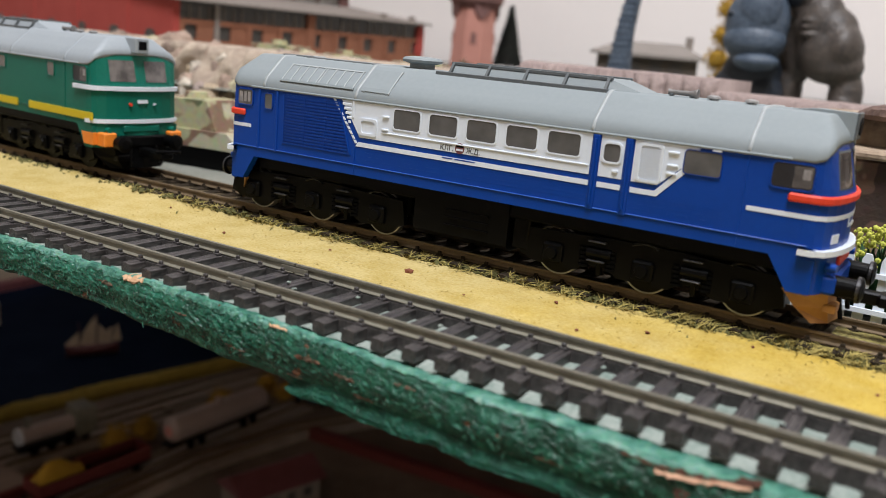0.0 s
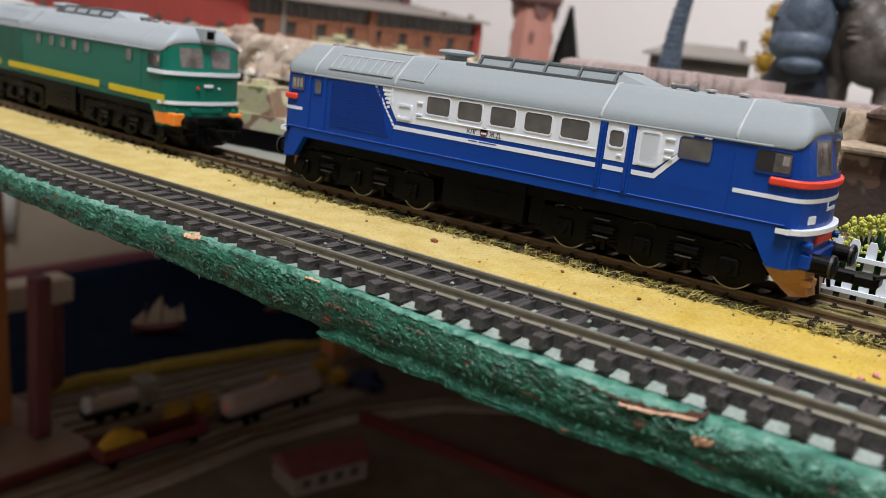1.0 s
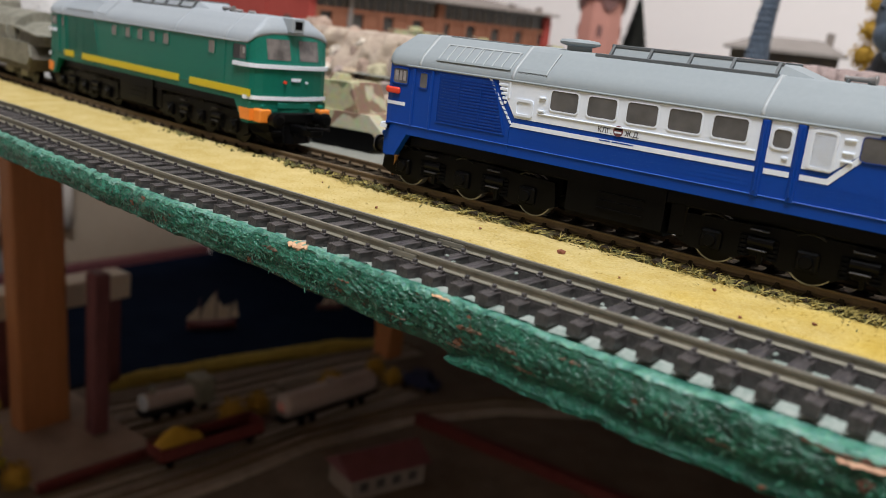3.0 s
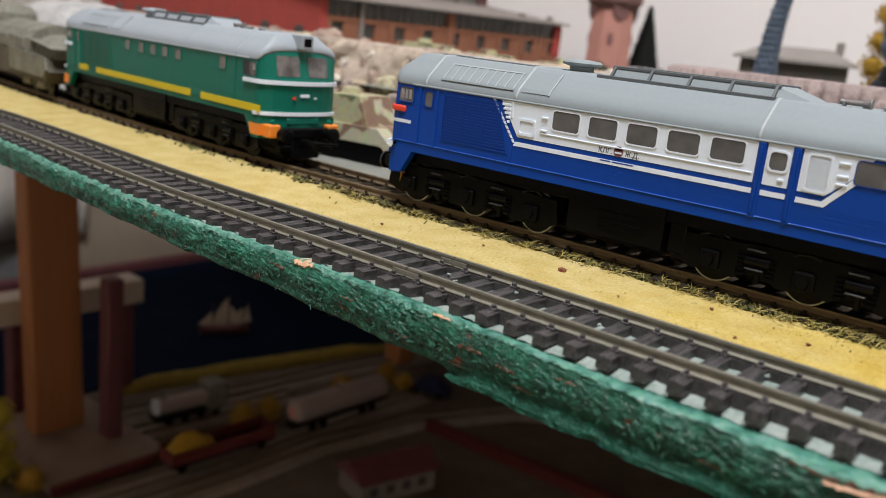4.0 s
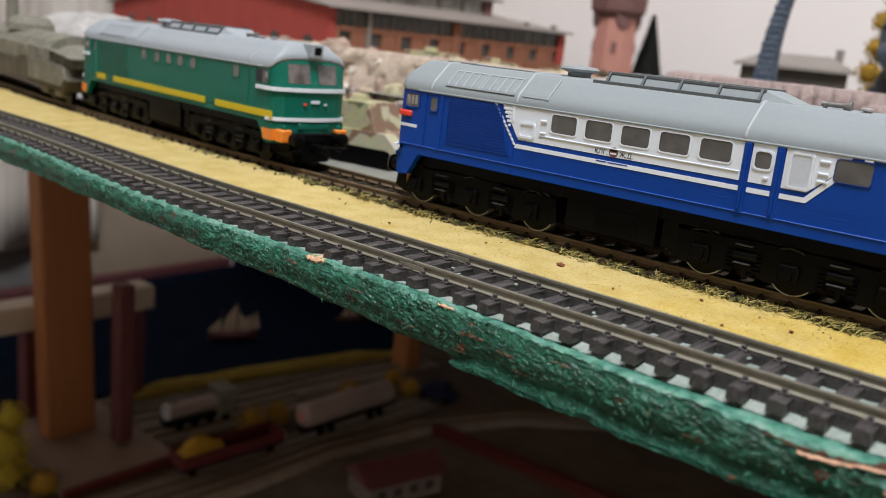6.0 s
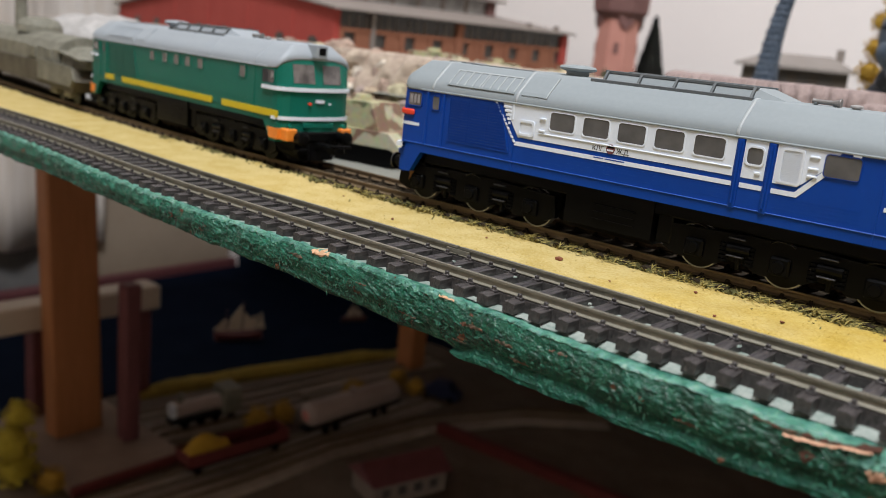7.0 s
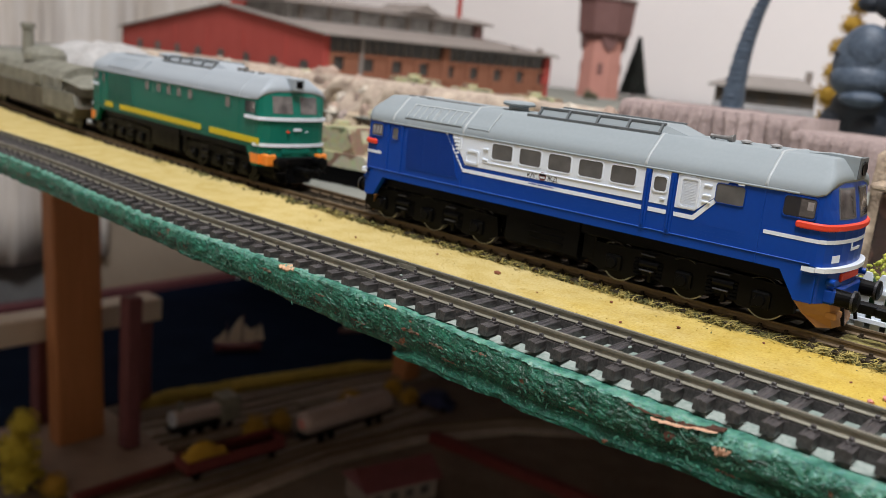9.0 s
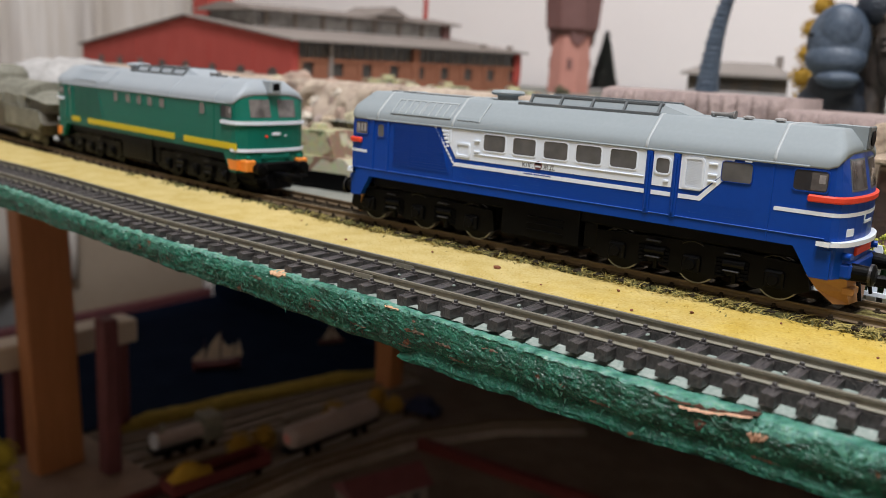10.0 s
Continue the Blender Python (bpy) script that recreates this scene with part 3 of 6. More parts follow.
def roof_patch(bm, x0, x1, v0, v1, h0, h1, nx=2, nv=3):
    """A raised patch that follows the roof, its sides from height h0 to h1 over the skin."""
    def lift(x, v, h):
        p, q = roof_at(x, v - 0.02), roof_at(x, v + 0.02)
        t = (q - p).normalized()
        nrm = Vector((0, -t.z, t.y))
        return roof_at(x, v) + nrm * h * (1 if nrm.z > 0 else -1)
    us, vs = [x0 + (x1 - x0) * k / (nx - 1) for k in range(nx)], [v0 + (v1 - v0) * k / (nv - 1) for k in range(nv)]
    edge = [(u, vs[0]) for u in us] + [(us[-1], v) for v in vs[1:]] + [(u, vs[-1]) for u in us[-2::-1]] + [(us[0], v) for v in vs[-2:0:-1]]
    lo = [bm.verts.new(lift(u, v, h0)) for u, v in edge]
    top = {(a, b): bm.verts.new(lift(u, v, h1)) for a, u in enumerate(us) for b, v in enumerate(vs)}
    key = {(u, v): top[a, b] for a, u in enumerate(us) for b, v in enumerate(vs)}
    hi = [key[e] for e in edge]
    for k in range(len(edge)):
        bm.faces.new((lo[k], lo[(k + 1) % len(edge)], hi[(k + 1) % len(edge)], hi[k]))
    for a in range(nx - 1):
        for b in range(nv - 1):
            bm.faces.new((top[a, b], top[a + 1, b], top[a + 1, b + 1], top[a, b + 1]))
    return bm


def window(lo, x0, x1, z0, z1, frame_mat, side=-1, r=0.8, wide=0.45, name="window", pane_mat=None):
    y = side * 16.8
    w = part(name, ring_plate(B(), rounded(x0 - wide, x1 + wide, z0 - wide, z1 + wide, r + wide * 0.6), rounded(x0, x1, z0, z1, r), y - side * 0.1, y + side * 0.32), frame_mat, lo)
    part("pane", prism(B(), rounded(x0 - 0.05, x1 + 0.05, z0 - 0.05, z1 + 0.05, r), y - side * 0.1, y + side * 0.18), pane_mat or PANE, w)
    return w


def plate(pts, side, lift=0.14):
    return prism(B(), pts, side * 16.7, side * (16.8 + lift))


def lettering(words, x, z, size, parent, material, side=-1):
    cu = bpy.data.curves.new("lettering", "FONT")
    cu.body, cu.size, cu.align_x, cu.extrude = words, size * MM, "CENTER", 0.05 * MM
    tmp = new("lettering", cu)
    me = bpy.data.meshes.new_from_object(tmp.evaluated_get(bpy.context.evaluated_depsgraph_get()))
    bpy.data.objects.remove(tmp)
    me.materials.clear()
    me.materials.append(material)
    ob = new("lettering", me)
    ob.parent = parent
    ob.matrix_local = pose(x * MM, side * 16.98 * MM, z * MM, 90, 0, 0)
    return ob


def bogie(lo, tyre, axles):
    bg = part("bogie", box(B(), axles[0] - 8, axles[-1] + 8, -9.5, 9.5, 6.5, 12.5, 0.8), BLACK, lo, "black bogie frame")
    for s in (-1, 1):
        pts = [(axles[0] - 9, 4.5), (axles[0] - 8, 11.0), (axles[0] + 8, 11.6), (axles[1] - 9, 12.0), (axles[1] + 9, 12.0), (axles[2] - 8, 11.6), (axles[2] + 8, 11.0), (axles[2] + 9, 4.5), (axles[2] + 5, 2.9), (axles[2] - 6, 2.8), (axles[2] - 9, 4.6), (axles[1] + 9, 4.6), (axles[1] + 6, 2.8), (axles[1] - 6, 2.8), (axles[1] - 9, 4.6), (axles[0] + 9, 4.6), (axles[0] + 6, 2.8), (axles[0] - 5, 2.9)]
        part("side_frame", prism(B(), pts, s * 13.2, s * 11.4), BLACK, bg)
        for a in axles:
            part("axle_box", box(B(), a - 2.6, a + 2.6, min(s * 11.2, s * 14.4), max(s * 11.2, s * 14.4), 3.6, 8.4, 0.5), BLACK, bg)
            bm = B()
            tube(bm, (a, s * 7.3, 6), (a, s * 9.6, 6), 6.1, 6.1, 28)
            wheel = part("wheel", bm, BLACK, bg)
            bm = B()
            loft(bm, [[(a + r * math.cos(t), s * y, 6 + r * math.sin(t)) for r, y in ((5.75, 9.75), (6.12, 9.7), (6.12, 7.4), (5.75, 7.4))] for t in (2 * math.pi * k / 32 for k in range(33))], caps=False)
            part("tyre", bm, tyre, wheel)
        for a in (axles[0] + 8, axles[1] - 8, axles[1] + 8, axles[2] - 8):
            bm = B()
            for k in range(5):
                tube(bm, (a, s * 12.6, 4.2 + k * 1.05), (a, s * 12.6, 4.8 + k * 1.05), 1.5, 1.5, 10)
            part("spring", bm, SPRING, bg)
        for a in (axles[0] + 11.5, axles[1] + 11.5):
            for z in (6.0, 10.6):
                part("foot_rung", box(B(), a - 2.2, a + 2.2, min(s * 13.6, s * 14.9), max(s * 13.6, s * 14.9), z, z + 0.35, 0.08), RUNG, bg)
        for a in axles:
            part("axle_cover", tube(B(), (a, s * 14.3, 6), (a, s * 15.0, 6), 1.7, 1.4, 16), BLACK, bg)
            # Arc over the wheel; the blue engine's carries a painted glint.
            bm = B()
            loft(bm, [[(a + r * math.cos(t), s * y, 6.3 + r * math.sin(t)) for r, y in ((5.7, 13.2), (6.0, 13.6), (6.3, 13.2))] for t in (math.radians(58 + 64 * k / 12) for k in range(13))], caps=False)
            part("guard_arc", bm, ARC if tyre == STEEL else BLACK, bg)
        for a in (axles[0] + 12, axles[1] + 12):
            part("brake_hanger", box(B(), a - 0.6, a + 0.6, min(s * 12, s * 13.6), max(s * 12, s * 13.6), 2.6, 9, 0.2), BLACK, bg)
            part("brake_cylinder", tube(B(), (a - 3, s * 13.4, 8.0), (a + 3, s * 13.4, 8.0), 1.3, 1.3, 12), BLACK, bg)
    return bg


def locomotive(livery):
    blue = livery == "blue"
    paint, roofing = (BLUE, GREY) if blue else (GREEN, SILVER)
    lo = thing("diesel_locomotive", "blue and white model diesel locomotive with grey roof" if blue else "green model diesel locomotive with yellow stripe and silver roof", "model locomotive", "model locomotives on the track")
    bm = B()
    loft(bm, [[(x, y, z) for x, y in plan(z)] for z in (16.2, 18.9, 19.2, 28.0, 33, 36.3)] + [eaves()])
    part("body", bm, paint, lo)
    # end skirts with slanted cut-outs over the bogies
    for s in (1, -1):
        bm = B()
        for side in (-1, 1):
            pts = [(76.7, 16.3), (86.0, 16.3), (86.0, 9.0), (81.4, 9.0)] if s > 0 else [(-69.3, 16.3), (-78, 16.3), (-78, 9.3), (-73.5, 9.3)]
            prism(bm, pts, side * 16.78, side * 14.6)
        low = [(x, y) for x, y in plan(12) if (x > 81 if s > 0 else x < -72)]
        prism(bm, low, 9.0, 16.3, "xy")
        part("end_skirt", bm, paint, lo)
    # roof, seams and fittings
    bm, rings, line = B(), [], eaves()
    for ry, rz in ROOF:
        f, g = ry / 16.95, (rz - 36.3) / 9.25
        ring = []
        for x, y, z in line:
            c = 79.0 if x > 0 else -71.0
            ring.append((c + (x - c) * (f ** 0.9 if f else 0.0) + (0.3 if x > 0 else -0.3) * f, y * f * 1.012, z + 0.02 + (45.55 - z) * g))
        rings.append(ring)
    rings.insert(0, [(x + (0.3 if x > 0 else -0.3), y * 1.012, z - 0.5) for x, y, z in line])
    loft(bm, rings)
    part("roof", bm, roofing, lo, "smooth grey roof" if blue else "smooth silver roof", smooth=True)
    for x in (-66.0, -33.2, 34.8, 69.8):
        part("roof_seam", roof_patch(B(), x - 0.4, x + 0.4, -0.99, 0.99, -0.2, 0.28, 2, 29), SEAM if blue else roofing, lo, smooth=True)
    for side in (-1, 1):
        part("gutter", box(B(), -71, 78.5, min(side * 16.6, side * 17.3), max(side * 16.6, side * 17.3), 36.0, 36.6, 0.2), roofing, lo)
    for x0, n in ((-60.2, 4), (-47.2, 4)):
        fr = part("roof_louvre", roof_patch(B(), x0, x0 + 12.2, -0.72, -0.44, -0.1, 0.16, 2, 5), roofing, lo)
        for k in range(n + 1):
            x = x0 + 12.2 * k / n
            part("louvre_rib", roof_patch(B(), x - 0.2, x + 0.2, -0.73, -0.43, 0, 0.34, 2, 5), SEAM if blue else roofing, fr)
        part("louvre_sill", roof_patch(B(), x0 - 0.4, x0 + 12.6, -0.755, -0.72, -0.1, 0.5, 2, 3), roofing, fr)
        part("louvre_sill", roof_patch(B(), x0 - 0.4, x0 + 12.6, -0.44, -0.42, -0.1, 0.34, 2, 3), SEAM if blue else roofing, fr)
    hatch = part("roof_hatch", roof_patch(B(), -32.0, -23.0, -0.75, -0.36, -0.1, 0.35, 2, 7), roofing, lo)
    for k in range(5):
        p = roof_at(-31 + k * 1.8, -0.76)
        bm = B()
        bmesh.ops.create_icosphere(bm, subdivisions=1, radius=0.4, matrix=Matrix.Translation(p))
        part("rivet", bm, roofing, hatch)
    part("hatch_edge", roof_patch(B(), -23.2, -22.8, -0.76, -0.36, -0.1, 0.45, 2, 5), SEAM if blue else roofing, hatch)
    for x0, x1 in ((-60, -36),):
        gr = part("roof_walkway", box(B(), x0, x1, -6.6, -2.6, 44.9, 45.9, 0.15), DGREY, lo, "dark grey roof walkway")
        part("roof_walkway", box(B(), -71, -62, -4.5, -0.5, 44.6, 46.0, 0.15), DGREY, lo)
    bm = B()
    loft(bm, [[(-24 + r * math.cos(t), r * math.sin(t), z) for t in (2 * math.pi * k / 24 for k in range(24))] for r, z in ((3.4, 45), (3.4, 46.9), (5.4, 47.4), (5.6, 48.0), (5.0, 48.6), (2.0, 48.9))])
    part("fan_dome", bm, GREY if blue else SILVER, lo, "round metal ventilator dome", smooth=False)
    # radiator box with walkways
    rb = part("radiator_box", loft(B(), [[(x, y * w, z) for y, z in ((-8.4, 44.8), (-6.6, 48.1), (6.6, 48.1), (8.4, 44.8))] for x, w in ((-10, 1), (33.5, 1))] + [[(41.0, y * 0.9, z) for y, z in ((-8.2, 44.8), (-6.4, 45.7), (6.4, 45.7), (8.2, 44.8))]]), roofing, lo)
    for s in (-1, 1):
        part("walkway_strip", box(B(), -13.5, 34, min(s * 8.3, s * 9.6), max(s * 8.3, s * 9.6), 44.9, 45.9, 0.12), DGREY, rb, "dark grey walkway strip")
        part("walkway_strip", box(B(), -10.4, 34, min(s * 6.0, s * 7.0), max(s * 6.0, s * 7.0), 47.7, 48.55, 0.12), DGREY, rb)
        for k in range(5):
            x = -9.6 + 42.8 * k / 4
            part("divider", prism(B(), [(s * 9.0, 45.1), (s * 9.0, 45.9), (s * 6.9, 48.5), (s * 6.4, 47.6)], x - 0.35, x + 0.35, "yz"), DGREY, rb)
    bm = B()
    loft(bm, [[(x, -3.6 + rr * math.cos(t), 46.6 + rr * math.sin(t)) for t in (2 * math.pi * k / 14 for k in range(14))] for x, rr in ((46.8, 0.7), (47.6, 0.55), (51.6, 0.6), (52.8, 0.9), (53.4, 1.25), (53.6, 1.2))])
    horn = part("roof_horn", bm, DULLMETAL, lo, "dull metal horn on the roof")
    for x in (47.6, 52.2):
        part("horn_foot", box(B(), x - 0.4, x + 0.4, -4.2, -3.0, 45.2, 46.4, 0.1), DGREY, horn)
    for x in (57.2, 65.6):
        bm = B()
        loft(bm, [[(x + r * math.cos(t), r * math.sin(t) - 3.5, z) for t in (2 * math.pi * k / 14 for k in range(14))] for r, z in ((1.0, 44.8), (1.0, 45.9), (1.6, 46.1), (1.5, 46.5), (0.7, 46.8))])
        part("roof_cap", bm, STEEL, lo)
    # headlight hood
    if blue:
        hood = part("headlight", loft(B(), [[(x, y, z) for y, z in ((-2.6, 40.5), (-2.6, t), (2.6, t), (2.6, 40.5))] for x, t in ((72, 45.5), (79, 46.3), (87.4, 46.1))]), roofing, lo, "headlight hood on the roof's nose")
        part("lens_surround", box(B(), 87.2, 87.8, -2.9, 2.9, 40.6, 46.4, 0.3), DGREY, hood)
        part("lens", tube(B(), (87.6, 0, 43.4), (88.1, 0, 43.4), 1.9, 1.9, 20), BLACK, hood)
    else:
        hood = part("headlight", box(B(), 82.5, 89.4, -2.7, 2.7, 40.6, 45.9, 0.4), roofing, lo, "small square headlight")
        part("lens", box(B(), 89.0, 89.5, -1.5, 1.5, 41.9, 44.7), BLACK, hood)
    # windscreens set into the leaning front
    for s in (-1, 1):
        pts = outline(33)
        for nm, m, g, ins in (("windscreen", DGREY if blue else paint, 0.10, 0.35), ("pane", CABPANE, 0.2, 0.8)):
            bm, rings = B(), []
            for z in (30.3 + ins, 38.9 - ins):
                o = outline(z)
                seg = []
                for k in range(7):
                    yy = 1.2 + ins + (10.6 - 2 * ins) * k / 6
                    for (xa, ya), (xb, yb) in zip(o, o[1:]):
                        if yb <= yy <= ya:
                            f = (ya - yy) / (ya - yb)
                            seg.append((xa + (xb - xa) * f, s * yy, z))
                            break
                rings.append([(x + g, y * (1 + g / 60), z) for x, y, z in seg] + [(x - 0.5, y, z) for x, y, z in seg[::-1]])
            loft(bm, rings)
            if nm == "windscreen":
                ws = part(nm, bm, m, lo, "dark framed windscreen")
            else:
                part(nm, bm, m, ws)
    # underframe
    part("drive_block", box(B(), -66, 66, -6.5, 6.5, 3.4, 13, 0.5), BLACK, lo)
    part("underframe", box(B(), -70, 78, -14, 14, 12.4, 16.25, 0.5), BLACK, lo)
    tank = part("fuel_tank", prism(B(), [(-14.5, 5), (-12.5, 3.6), (12.5, 3.6), (14.5, 5), (14.5, 15.8), (-14.5, 15.8)], -13.5, 14.5, "yz"), BLACK, lo, "black fuel tank")
    for z in (7.5, 9.5, 11.5):
        for y in (-14.7, 14.7):
            part("tank_rib", box(B(), -4, 9, y - 0.2, y + 0.2, z - 0.2, z + 0.2), BLACK, tank)
    part("battery_box", box(B(), 15.5, 20, -13.5, 13.5, 5, 15.8, 0.4), BLACK, lo)
    bogie(lo, STEEL if blue else BLACK, (-72.0, -49.0, -26.2))
    bogie(lo, STEEL if blue else BLACK, (26.9, 49.6, 72.2))
    # nose furniture
    for s in (1, -1):
        X = (lambda x: x - 1.4) if s > 0 else (lambda x: REAR + (90.7 - x) * 0.8)
        bm = B()
        rings = [[(X(81.6), -14.6, 9.1), (X(90.4), -10.5, 9.1), (X(91.2), 0, 9.1), (X(90.4), 10.5, 9.1), (X(81.6), 14.6, 9.1)], [(X(84.4), -13.2, 5.4), (X(90.6), -9.8, 5.4), (X(91.6), 0, 5.4), (X(90.6), 9.8, 5.4), (X(84.4), 13.2, 5.4)], [(X(88.0), -10.6, 1.8), (X(91.0), -7.4, 1.8), (X(92.2), 0, 1.8), (X(91.0), 7.4, 1.8), (X(88.0), 10.6, 1.8)]]
        loft(bm, rings)
        box(bm, min(X(89.4), X(92.4)), max(X(89.4), X(92.4)), -10.4, -5.6, 4.6, 6.6, 0.3)
        part("snowplough", bm, OCHRE if blue else BLACK, lo, "ochre brown snowplough" if blue else "")
        bm = B()
        box(bm, min(X(86), X(91.6)), max(X(86), X(91.6)), -13, 13, 9.0, 13.0, 0.6)
        part("buffer_beam", bm, paint if blue else BLACK, lo)
        part("beam_plate", box(B(), min(X(88), X(91.0)), max(X(88), X(91.0)), -7.0, 7.0, 14.2, 16.4, 0.3), RED if blue else paint, lo, "red brown beam plate" if blue else "")
        for y in (-10.2, 10.2):
            buf = part("buffer", tube(B(), (X(90.5), y, 10.8), (X(96), y, 10.8), 2.3, 2.0, 18), BLACK, lo)
            bm = B()
            loft(bm, [[(X(x), y + r * math.cos(t), 10.8 + r * math.sin(t)) for t in (2 * math.pi * k / 24 for k in range(24))] for x, r in ((95.2, 2.0), (95.4, 2.7), (96.4, 2.7), (96.9, 1.5))])
            part("buffer_head", bm, BLACK, buf)
            bm = B()
            loft(bm, [[(X(x), y + r * math.cos(t), 10.8 + r * math.sin(t)) for x, r in ((95.5, 2.62), (95.5, 2.8), (96.1, 2.8), (96.1, 2.62))] for t in (2 * math.pi * k / 24 for k in range(25))], caps=False)
            part("buffer_rim", bm, RUNG, buf) if blue else bm.free()
        cp = part("coupler", box(B(), min(X(88), X(100)), max(X(88), X(100)), -1.6, 1.6, 6.2, 9.0, 0.4), BLACK, lo)
        part("coupler_head", box(B(), min(X(99), X(105)), max(X(99), X(105)), -2.8, 2.8, 6.2, 9.0, 0.6), BLACK, cp)
        part("coupler_bar", tube(B(), (X(104), -4, 9.2), (X(107), 4, 9.2), 0.5, 0.5, 8), BLACK, cp)
        part("brake_hose", tube(B(), (X(91.5), -5, 9.5), (X(93), -5.5, 2.8), 0.6, 0.5, 8), BLACK, lo)
        part("brake_hose", tube(B(), (X(91.5), 5, 9.5), (X(93), 5.5, 2.8), 0.6, 0.5, 8), BLACK, lo)
        part("signal_lamp", tube(B(), (X(89.2), -12.4, 14.8), (X(91.4), -12.8, 14.8), 1.0, 0.9, 12), paint, lo)
        part("signal_lamp", tube(B(), (X(89.2), 12.4, 14.8), (X(91.4), 12.8, 14.8), 1.0, 0.9, 12), paint, lo)
        rear = s < 0
        if blue:
            part("red_band", nose_band(B(), 27.8, 29.6, 78.8, 0.85, rear), RED, lo, "glossy orange red band round the nose").modifiers.new("round", "BEVEL").width = 0.0004
            part("white_stripe", nose_band(B(), 24.5, 25.5, 70.9 if not rear else 76, 0.12, rear), WHITE, lo)
            part("foot_step", nose_band(B(), 17.3, 18.5, 85.8, 1.5, rear), WHITE, lo, "white step round the nose")
        else:
            part("white_band", nose_band(B(), 28.1, 29.5, 76, 1.0, rear), WHITE, lo, "white band round the nose")
            part("white_band", nose_band(B(), 17.2, 18.5, 85, 0.6, rear), WHITE, lo)
            part("nose_lamp", tube(B(), (X(90.2), -4.6, 23.6), (X(91.4), -4.6, 23.6), 0.55, 0.55, 10), RED, lo)
            part("number_bar", box(B(), min(X(90.4), X(91.3)), max(X(90.4), X(91.3)), -1.9, 1.9, 24.0, 25.1), WHITE, lo)
            part("nose_handle", box(B(), min(X(90.4), X(91.3)), max(X(90.4), X(91.3)), 4.4, 5.2, 23.4, 24.0), WHITE, lo)
            for y in (-1, 1):
                part("corner_plate", prism(B(), [(X(81.2), 14.0), (X(88), 14.0), (X(88), 10.0), (X(82.6), 10.0)], y * 17.0, y * 15.0), ORANGE, lo, "orange corner plate")
                part("corner_plate", box(B(), min(X(84), X(92.4)), max(X(84), X(92.4)), y * 13 - 2.4, y * 13 + 2.4, 9.6, 14.2, 0.4), ORANGE, lo)
    if blue:
        bm = B()
        o = outline(20)
        pts = [(o[3][0] + (o[4][0] - o[3][0]) * f, -(o[3][1] + (o[4][1] - o[3][1]) * f)) for f in (0.02, 0.82)]
        prism(bm, [(pts[0][0] - 0.4, pts[0][1]), (pts[0][0] + 0.2, pts[0][1] - 0.1), (pts[1][0] + 0.2, pts[1][1] - 0.1), (pts[1][0] - 0.4, pts[1][1])], 19.6, 21.5, "xy")
        part("number_plate", bm, WHITE, lo, "white plate with a plain face")
        part("stripe_notch", box(B(), 88.6, 89.4, -3.4, -2.6, 22.6, 24.8), WHITE, lo)
        part("stripe_notch", box(B(), 88.9, 89.5, -3.4, 3.4, 22.3, 23.1), WHITE, lo)
    # sides
    for side in (-1, 1):
        if blue:
            part("white_panel", plate([(-31.2, 26.6), (35.0, 26.6), (35.0, 36.3), (-38.0, 36.3), (-34.2, 31.0)], side), WHITE, lo, "white painted side panel")
            part("white_panel", plate([(45.2, 26.6), (51.2, 26.6), (57.4, 32.2), (60.0, 36.3), (45.2, 36.3)], side), WHITE, lo)
            part("white_stripe", plate([(-32.4, 24.1), (35.1, 24.1), (35.1, 25.3), (-31.6, 25.3)], side), WHITE, lo)
            part("white_stripe", plate([(37.2, 24.1), (42.9, 24.1), (42.9, 25.3), (37.2, 25.3)], side), WHITE, lo)
            part("white_stripe", plate([(45.2, 24.1), (51.4, 24.1), (57.6, 30.6), (57.2, 32.0), (50.8, 25.3), (45.2, 25.3)], side), WHITE, lo)
            for k in range(10):
                f0, f1 = k / 10, k / 10 + 0.075
                p = lambda f: (-41.0 + (-32.4 + 41.0) * f, 36.2 + (24.6 - 36.2) * f)
                (xa, za), (xb, zb) = p(f0), p(f1)
                part("stripe_dash", plate([(xa, za), (xb, zb), (xb + 0.8, zb), (xa + 0.8, za)], side), WHITE, lo)
            for k in range(5):
                part("side_slat", box(B(), -37.4 + k * 0.55, -34.4, min(side * 16.7, side * 17.15), max(side * 16.7, side * 17.15), 34.6 - k * 1.15, 35.3 - k * 1.15, 0.1), WHITE, lo)
            part("rib", box(B(), -24, 34.6, min(side * 16.7, side * 17.2), max(side * 16.7, side * 17.04), 28.6, 28.9, 0.08), WHITE, lo)
            part("rib", box(B(), -34.0, -33.4, min(side * 16.7, side * 17.2), max(side * 16.7, side * 17.2), 31.5, 36.2, 0.12), WHITE, lo)
            part("hatch_frame", ring_plate(B(), rounded(-31.4, -25.6, 27.3, 31.9, 0.8), rounded(-30.7, -26.3, 28.0, 31.2, 0.6), side * 16.7, side * 17.25), WHITE, lo)
            for z in (33.0, 29.6):
                part("handle", box(B(), -23.9, -21.9, min(side * 16.8, side * 17.4), max(side * 16.8, side * 17.4), z - 0.25, z + 0.25, 0.1), WHITE, lo)
            for k in range(5):
                window(lo, -20.4 + 11.1 * k, -12.2 + 11.1 * k, 30.3, 35.3, WHITE, side, 0.85, 0.35)
            # entrance door with blue grab rails
            door = part("door", plate([(37.2, 26.6), (42.9, 26.6), (42.9, 36.0), (37.2, 36.0)], side, 0.12), WHITE, lo, "white entrance door")
            dw = part("window", ring_plate(B(), rounded(37.7, 42.5, 29.8, 34.7, 1.2), rounded(38.15, 42.05, 30.25, 34.25, 0.9), side * 16.8, side * 17.2), WHITE, door)
